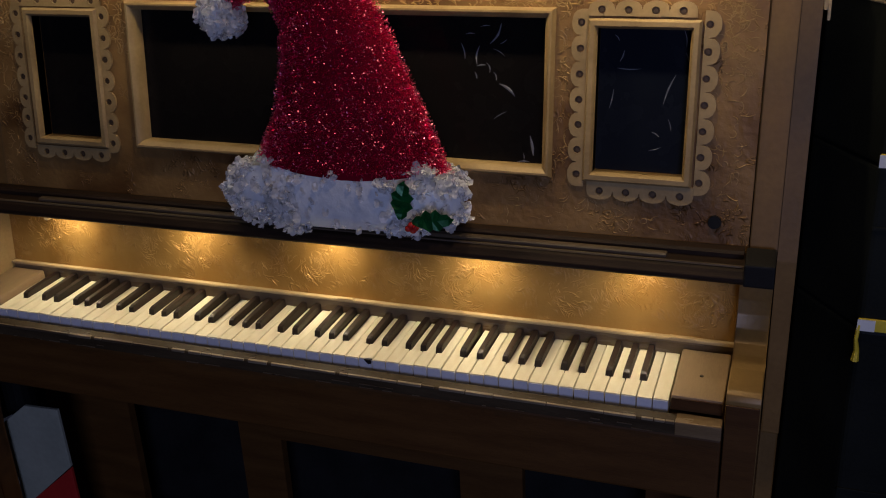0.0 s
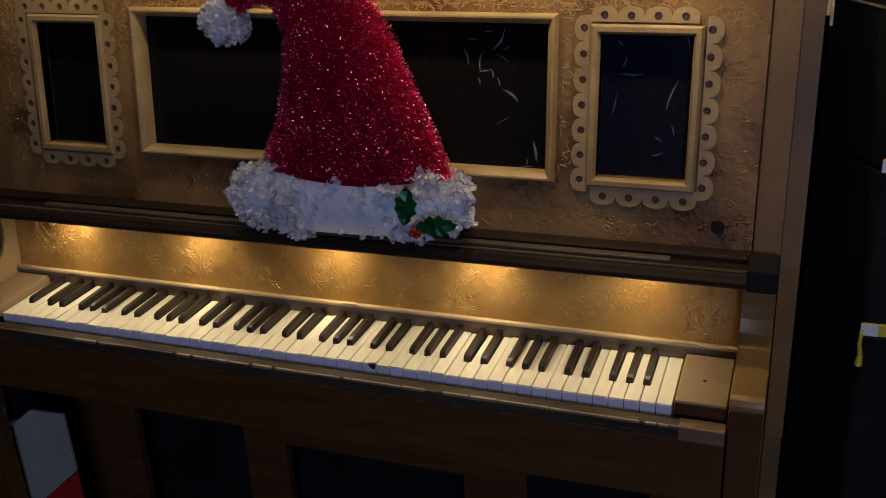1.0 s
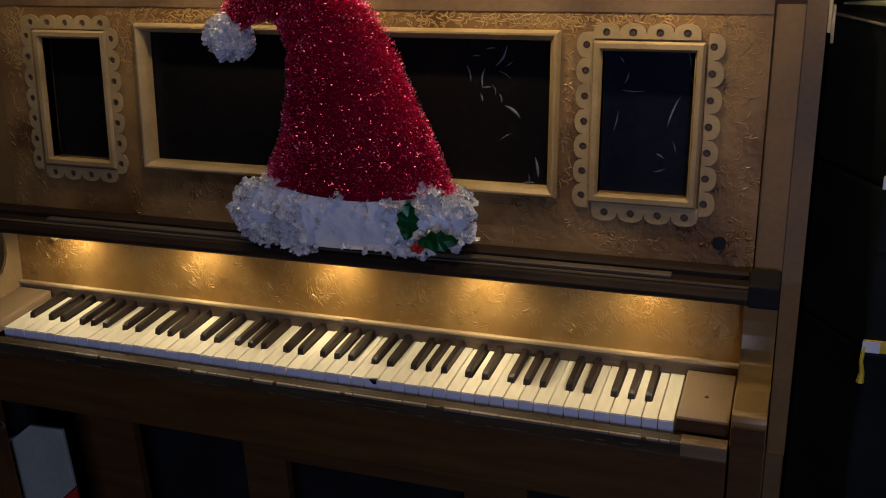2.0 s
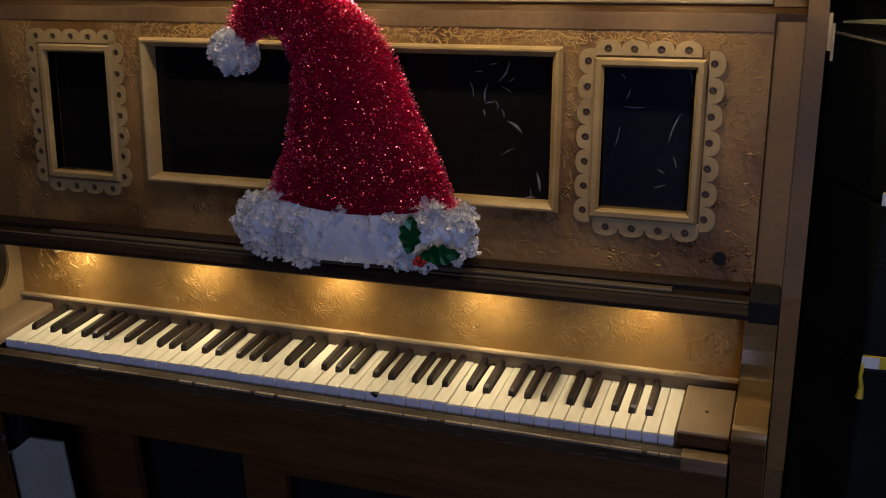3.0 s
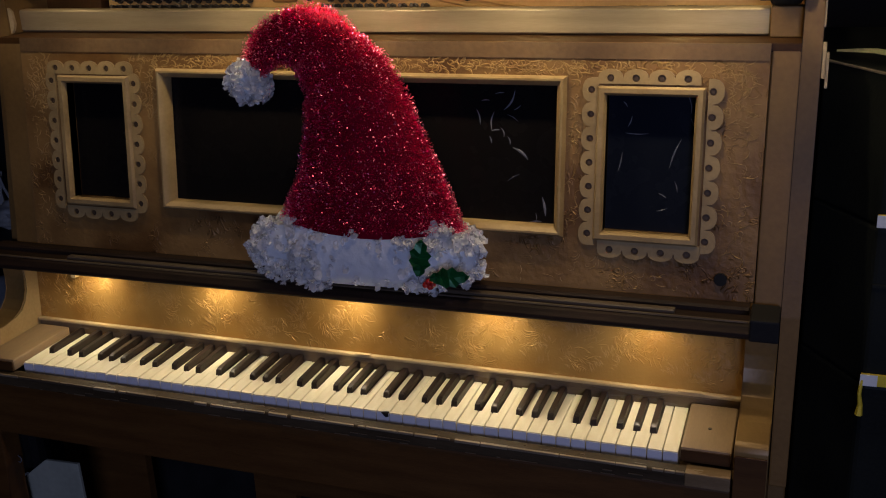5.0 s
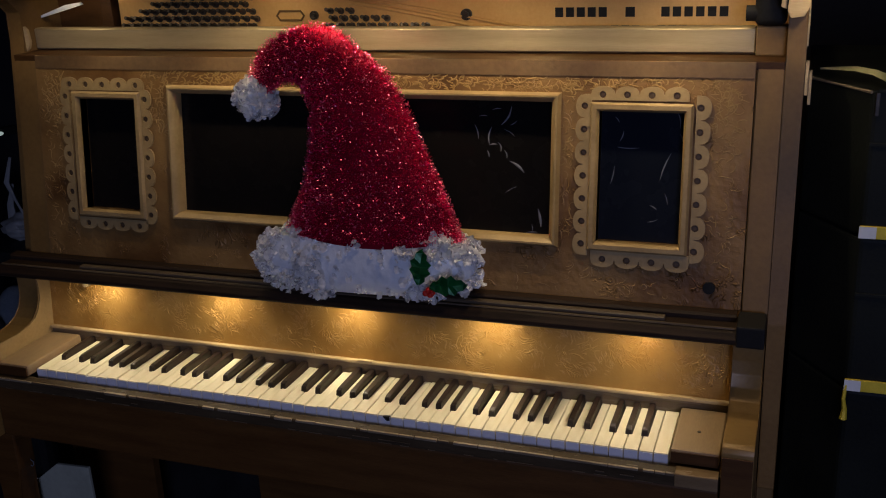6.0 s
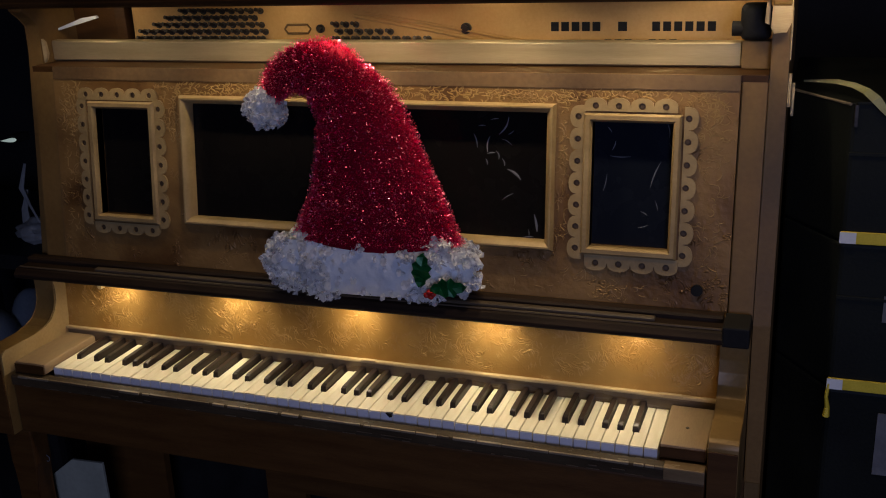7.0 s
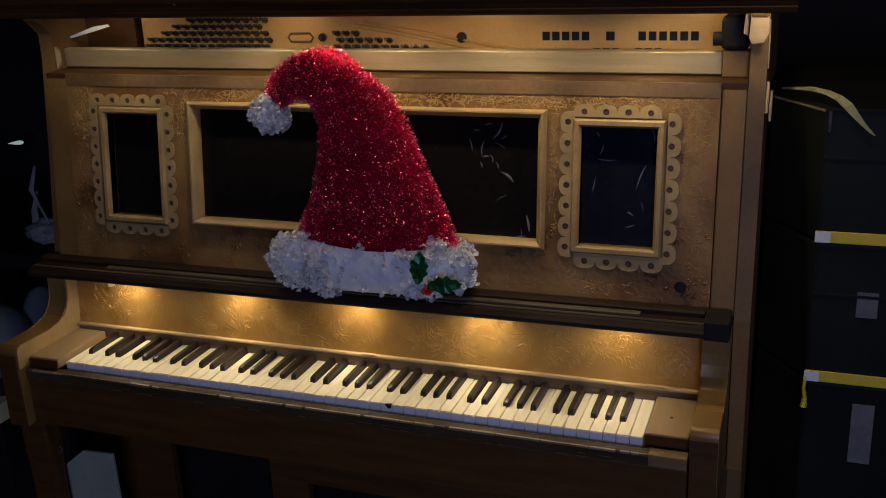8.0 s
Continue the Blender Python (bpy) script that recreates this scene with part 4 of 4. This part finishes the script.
    while clumps < 200:
        a, b = rnd.uniform(0, 6.2832), rnd.uniform(-1.2, 1.5)
        # the middle of the front is nearly bare, the two ends are thick with petals
        front, u = math.sin(a) < 0.2, math.cos(a)
        bare = front and -0.42 < u < 0.52
        if (bare and rnd.random() < (0.90 if b < 0.75 else 0.55)) or (front and bare and b > 1.2):
            continue
        clumps += 1
        p, nrm = brim_point(a, b)
        lift = rnd.uniform(-0.002, 0.004) if bare else rnd.uniform(-0.001, 0.006)
        for _ in range(rnd.randint(4, 7) if bare else rnd.randint(7, 12)):
            d = (nrm * 0.8 + 0.75 * Vector((rnd.gauss(0, 1), rnd.gauss(0, 1), rnd.gauss(0, 1)))).normalized()
            spots.append((p + nrm * lift + d * rnd.uniform(0.002, 0.008), d))
    for _ in range(260):
        spots.append(brim_point(rnd.uniform(0, 6.2832), rnd.uniform(-1.1, 1.05)))
    for _ in range(110):
        p, nrm = brim_point(rnd.gauss(-2.0, 0.07), rnd.uniform(-1.75, 0.5))
        spots.append((p + nrm * rnd.uniform(0.0, 0.008), nrm))
    petals("petals", spots, brim)
    bm = bmesh.new()
    bmesh.ops.create_icosphere(bm, subdivisions=2, radius=0.026, matrix=Matrix.Translation((-0.1139 - ox, -0.004, 1.2673 - oz)))
    pom = part("pompom", bm, BRIM, h, "white pompom", True)
    spots = []
    for _ in range(330):
        d = Vector((rnd.gauss(0, 1), rnd.gauss(0, 1), rnd.gauss(0, 1))).normalized()
        spots.append((Vector((-0.1139 - ox, -0.004, 1.2673 - oz)) + d * rnd.uniform(0.024, 0.036), d))
    petals("petals", spots, pom)

    def leaf(x, z, turn, ln, wd):
        o = []
        for sgn in (1, -1):
            ks = range(9) if sgn > 0 else range(7, 0, -1)
            for k in ks:
                f = k / 8
                w = wd * math.sin(math.pi * min(1, f * 0.94 + 0.03)) * (1.0 if k % 2 else 0.66)
                o.append((f * ln - ln / 2, sgn * w))
        bm = bmesh.new()
        mid = [bm.verts.new((k / 8 * ln - ln / 2, 0.004 * math.sin(k), 0)) for k in range(9)]
        for sgn in (1, -1):
            edge = [bm.verts.new((k / 8 * ln - ln / 2, -0.005 + 0.003 * (k % 2), sgn * wd * math.sin(math.pi * (k / 8 * 0.9 + 0.05)) * (1 if k % 2 else 0.7))) for k in range(9)]
            for k in range(8):
                bm.faces.new((mid[k], mid[k + 1], edge[k + 1], edge[k]))
        bmesh.ops.solidify(bm, geom=list(bm.faces), thickness=0.0008)
        lf = part("holly_leaf", bm, LEAF, h, "dark green foil holly leaf")
        lf.matrix_basis = pose(x - ox, -0.066, z - oz, 0, -turn, 0)
    leaf(0.1981, 1.0062, 82, 0.062, 0.020)
    leaf(0.2454, 0.9778, 8, 0.066, 0.019)
    for x, z in ((0.208, 0.965), (0.215, 0.961), (0.211, 0.957), (0.203, 0.959)):
        bm = bmesh.new()
        bmesh.ops.create_icosphere(bm, subdivisions=2, radius=0.0055, matrix=Matrix.Translation((x - ox, -0.062, z - oz)))
        part("berry", bm, BERRY, h, "", True)


hat()


# ---- beside the piano ----
def cases():
    grp = "stacked black equipment cases"
    tops = ((0.0, 0.791), (0.791, 1.052), (1.052, 1.283))
    for i, (z0, z1) in enumerate(tops):
        c = thing("equipment_case", ("large black equipment case on the floor, yellow strap on top", "black equipment case stacked on another, yellow strap on top", "black equipment case on top of the stack")[i], "case", 1.124, 0.45, z0, group=grp)
        plan = [(-0.256, -0.25), (0.254, -0.25), (0.254, 0.25), (-0.348, 0.25), (-0.348, -0.118)]
        part("shell", prism(plan, "z", 0.0, z1 - z0 - 0.003, 0.006), CASE, c)
        part("lid_edge", box(-0.256, 0.256, -0.253, 0.25, (z1 - z0) * 0.62, (z1 - z0) * 0.62 + 0.006, 0.001), CASE, c)
        if i < 2:
            st = part("strap", box(-0.258, 0.258, -0.256, -0.2515, z1 - z0 - 0.001, z1 - z0 + 0.019, 0.001), YELLOW, c, "yellow webbing strap")
            part("strap_end", box(-0.259, -0.234, -0.2585, -0.2565, z1 - z0, z1 - z0 + 0.0185), WHITE_TAPE, st, "white strap end")
        if i == 0:
            part("tail", tube([(-0.256, -0.256, 0.80), (-0.258, -0.258, 0.775), (-0.255, -0.256, 0.755), (-0.256, -0.257, 0.738)], [0.003, 0.003, 0.004, 0.006], 6), YELLOW, c, "loose yellow strap tail")
            part("label", box(-0.174, -0.137, -0.2525, -0.2505, 0.635, 0.752), LABEL, c, "grey paper label")
        if i == 1:
            part("label", box(-0.183, -0.149, -0.2525, -0.2505, 0.127, 0.173), LABEL, c, "grey paper label")
        if i == 2:
            # pale strip added where light catches the case's top edge
            part("edge_trim", tube([(-0.343, -0.126, z1 - z0 - 0.006), (-0.300, -0.190, z1 - z0 - 0.006), (-0.259, -0.249, z1 - z0 - 0.006)], [0.0025, 0.002, 0.0025], 6), SCUFF_WOOD, c, "pale trim for the lit edge of the case")
            part("edge_trim", box(-0.250, 0.256, -0.2535, -0.2495, z1 - z0 - 0.006, z1 - z0 - 0.001, 0.001), CASE, c)
            part("latch", box(-0.253, -0.247, -0.2555, -0.2505, 0.19, 0.225, 0.001), STEEL, c)
    r = thing("ribbon", "pale green ribbon draped over the top case", "ribbon", 0.87, 0.20, 1.283)
    bm = bmesh.new()
    way = [(-0.078, 0.145, 0.006, 0.002), (-0.052, 0.110, 0.012, 0.004), (-0.026, 0.075, 0.017, 0.006), (-0.002, 0.036, 0.018, 0.007), (0.016, 0.006, 0.014, 0.008), (0.030, -0.006, 0.004, 0.009), (0.042, -0.009, -0.010, 0.007), (0.056, -0.010, -0.026, 0.004), (0.068, -0.010, -0.038, 0.0025), (0.074, -0.010, -0.043, 0.001)]
    rows = []
    for k, (x, y, z, wv) in enumerate(way):
        tip, wv = min(1.0, k / 5), wv * 0.7
        rows.append([bm.verts.new((x - wv * tip, y - 0.001, z - wv * (1 - 0.4 * tip))), bm.verts.new((x + wv * tip, y + 0.001, z + wv * (1 - 0.4 * tip)))])
    for a, b in zip(rows, rows[1:]):
        bm.faces.new((a[0], a[1], b[1], b[0]))
    bmesh.ops.solidify(bm, geom=list(bm.faces), thickness=0.001)
    part("band", bm, PALE_STRAP, r)


def left_side():
    b = thing("gift_bag", "flat pale blue card bag with red base beside piano leg", "bag", -0.655, 0.048, 0.0)
    part("card", prism([(-0.060, 0.442), (0.012, 0.499), (0.093, 0.503), (0.095, 0.369), (-0.030, 0.257), (-0.045, 0.257)], "y", -0.012, -0.004, 0.002), PALE_CARD, b)
    part("red_base", prism([(-0.045, 0.255), (-0.030, 0.255), (0.095, 0.367), (0.098, 0.0), (-0.035, 0.0)], "y", -0.012, -0.004, 0.002), RED_CARD, b, "red lower part")
    t = thing("side_table", "black low side table in the dark corner", "table", -1.53, 0.90, -0.05)
    part("tabletop", box(-0.45, 0.45, -0.3, 0.3, 0.735, 0.780, 0.005), BLACK, t)
    for x in (-0.42, 0.42):
        for y in (-0.27, 0.27):
            part("leg", box(x - 0.02, x + 0.02, y - 0.02, y + 0.02, 0.05, 0.735), BLACK, t)
    g = thing("plastic_bag", "crumpled white plastic bag with thin handles on the table", "bag", -1.272, 0.74, 0.730)
    bm = bmesh.new()
    bmesh.ops.create_icosphere(bm, subdivisions=4, radius=1.0)
    for v in bm.verts:
        k = 1 + 0.25 * noise.noise(v.co * 2.3) + 0.12 * noise.noise(v.co * 6)
        v.co = Vector((v.co.x * 0.075 * k, v.co.y * 0.06 * k, max(0.0, 0.03 + v.co.z * 0.038 * k)))
    part("sack", bm, WHITE_CLOTH, g, "", True)
    part("handle", tube([(0.02, -0.02, 0.05), (-0.01, -0.02, 0.11), (-0.03, -0.02, 0.16), (-0.012, -0.01, 0.23)], [0.003, 0.004, 0.008, 0.004], 6), WHITE_CLOTH, g, "", True)
    part("handle", tube([(-0.05, 0.0, 0.04), (-0.05, 0.0, 0.09), (-0.03, 0.0, 0.15)], [0.014, 0.010, 0.004], 6), WHITE_CLOTH, g, "", True)
    for x, y, r, top in ((-1.148, 0.32, 0.11, 0.690), (-1.09, 0.46, 0.056, 0.698)):
        c = thing("padded_stool", "round stool under a blue-grey cover", "stool", x, y, 0.0, group="covered stools")
        bm = bmesh.new()
        bmesh.ops.create_uvsphere(bm, u_segments=24, v_segments=12, radius=1.0)
        for v in bm.verts:
            v.co = Vector((v.co.x * r, v.co.y * r, top - 0.10 + v.co.z * 0.10))
        part("cushion", bm, CLOTH, c, "", True)
        part("column", disc(0, 0, (top - 0.12) / 2, 0.04, top - 0.12, "z", 14), BLACK, c)
    # made-up glowing shape on an arm imitates a reflected highlight
    lp = thing("wall_lamp", "small glowing shape for a pale greenish highlight in the dark", "lamp", -2.075, 1.6, 0.830)
    part("arm", box(-0.015, 0.015, -0.08, 0.0, -0.015, 0.015, 0.003), BLACK, lp)
    bm = bmesh.new()
    bmesh.ops.create_uvsphere(bm, u_segments=16, v_segments=10, radius=1.0)
    for v in bm.verts:
        f = 0.55 + 0.45 * v.co.x
        v.co = Vector((v.co.x * 0.040, -0.10 + v.co.y * 0.012 * f, v.co.x * 0.004 + v.co.z * 0.012 * f))
    part("shade", bm, HIGHLIGHT_GLOW, lp, "glowing pale shape of the highlight", True)

    c = thing("carton", "tall black carton with a pale green band", "carton", -1.148, 0.29, 0.0)
    part("carton_body", box(-0.06, 0.06, -0.05, 0.05, 0.0, 0.395, 0.003), BLACK, c)
    part("band", box(-0.061, 0.061, -0.051, 0.051, 0.396, 0.447, 0.003), PALE_STRAP, c, "pale green band")
    w = thing("paper_sack", "crumpled white paper sack on the floor", "sack", -1.09, 0.37, 0.0)
    bm = bmesh.new()
    bmesh.ops.create_icosphere(bm, subdivisions=3, radius=1.0)
    for v in bm.verts:
        k = 1 + 0.3 * noise.noise(v.co * 2.0) + 0.1 * noise.noise(v.co * 7)
        v.co = Vector((v.co.x * 0.08 * k, v.co.y * 0.06 * k, max(0.0, 0.09 + v.co.z * 0.10 * k)))
    part("sack", bm, WHITE_CLOTH, w, "", True)


cases()
left_side()
part("hook", tube([(-0.686, 0.0, 0.527), (-0.673, 0.0, 0.527), (-0.666, 0.0, 0.522), (-0.666, 0.0, 0.515), (-0.670, 0.0, 0.511), (-0.676, 0.0, 0.513)], 0.0011, 6), LABEL, piano, "small grey hook", True)
# made-up fixture over the warm fill, out of view
cl = thing("ceiling_light", "unseen square fixture added for the warm fill light", "light", 0.8, -0.45, 2.7)
part("ceiling_housing", box(-0.2, 0.2, -0.2, 0.2, -0.06, 0.0, 0.005), WHITE_TAPE, cl)
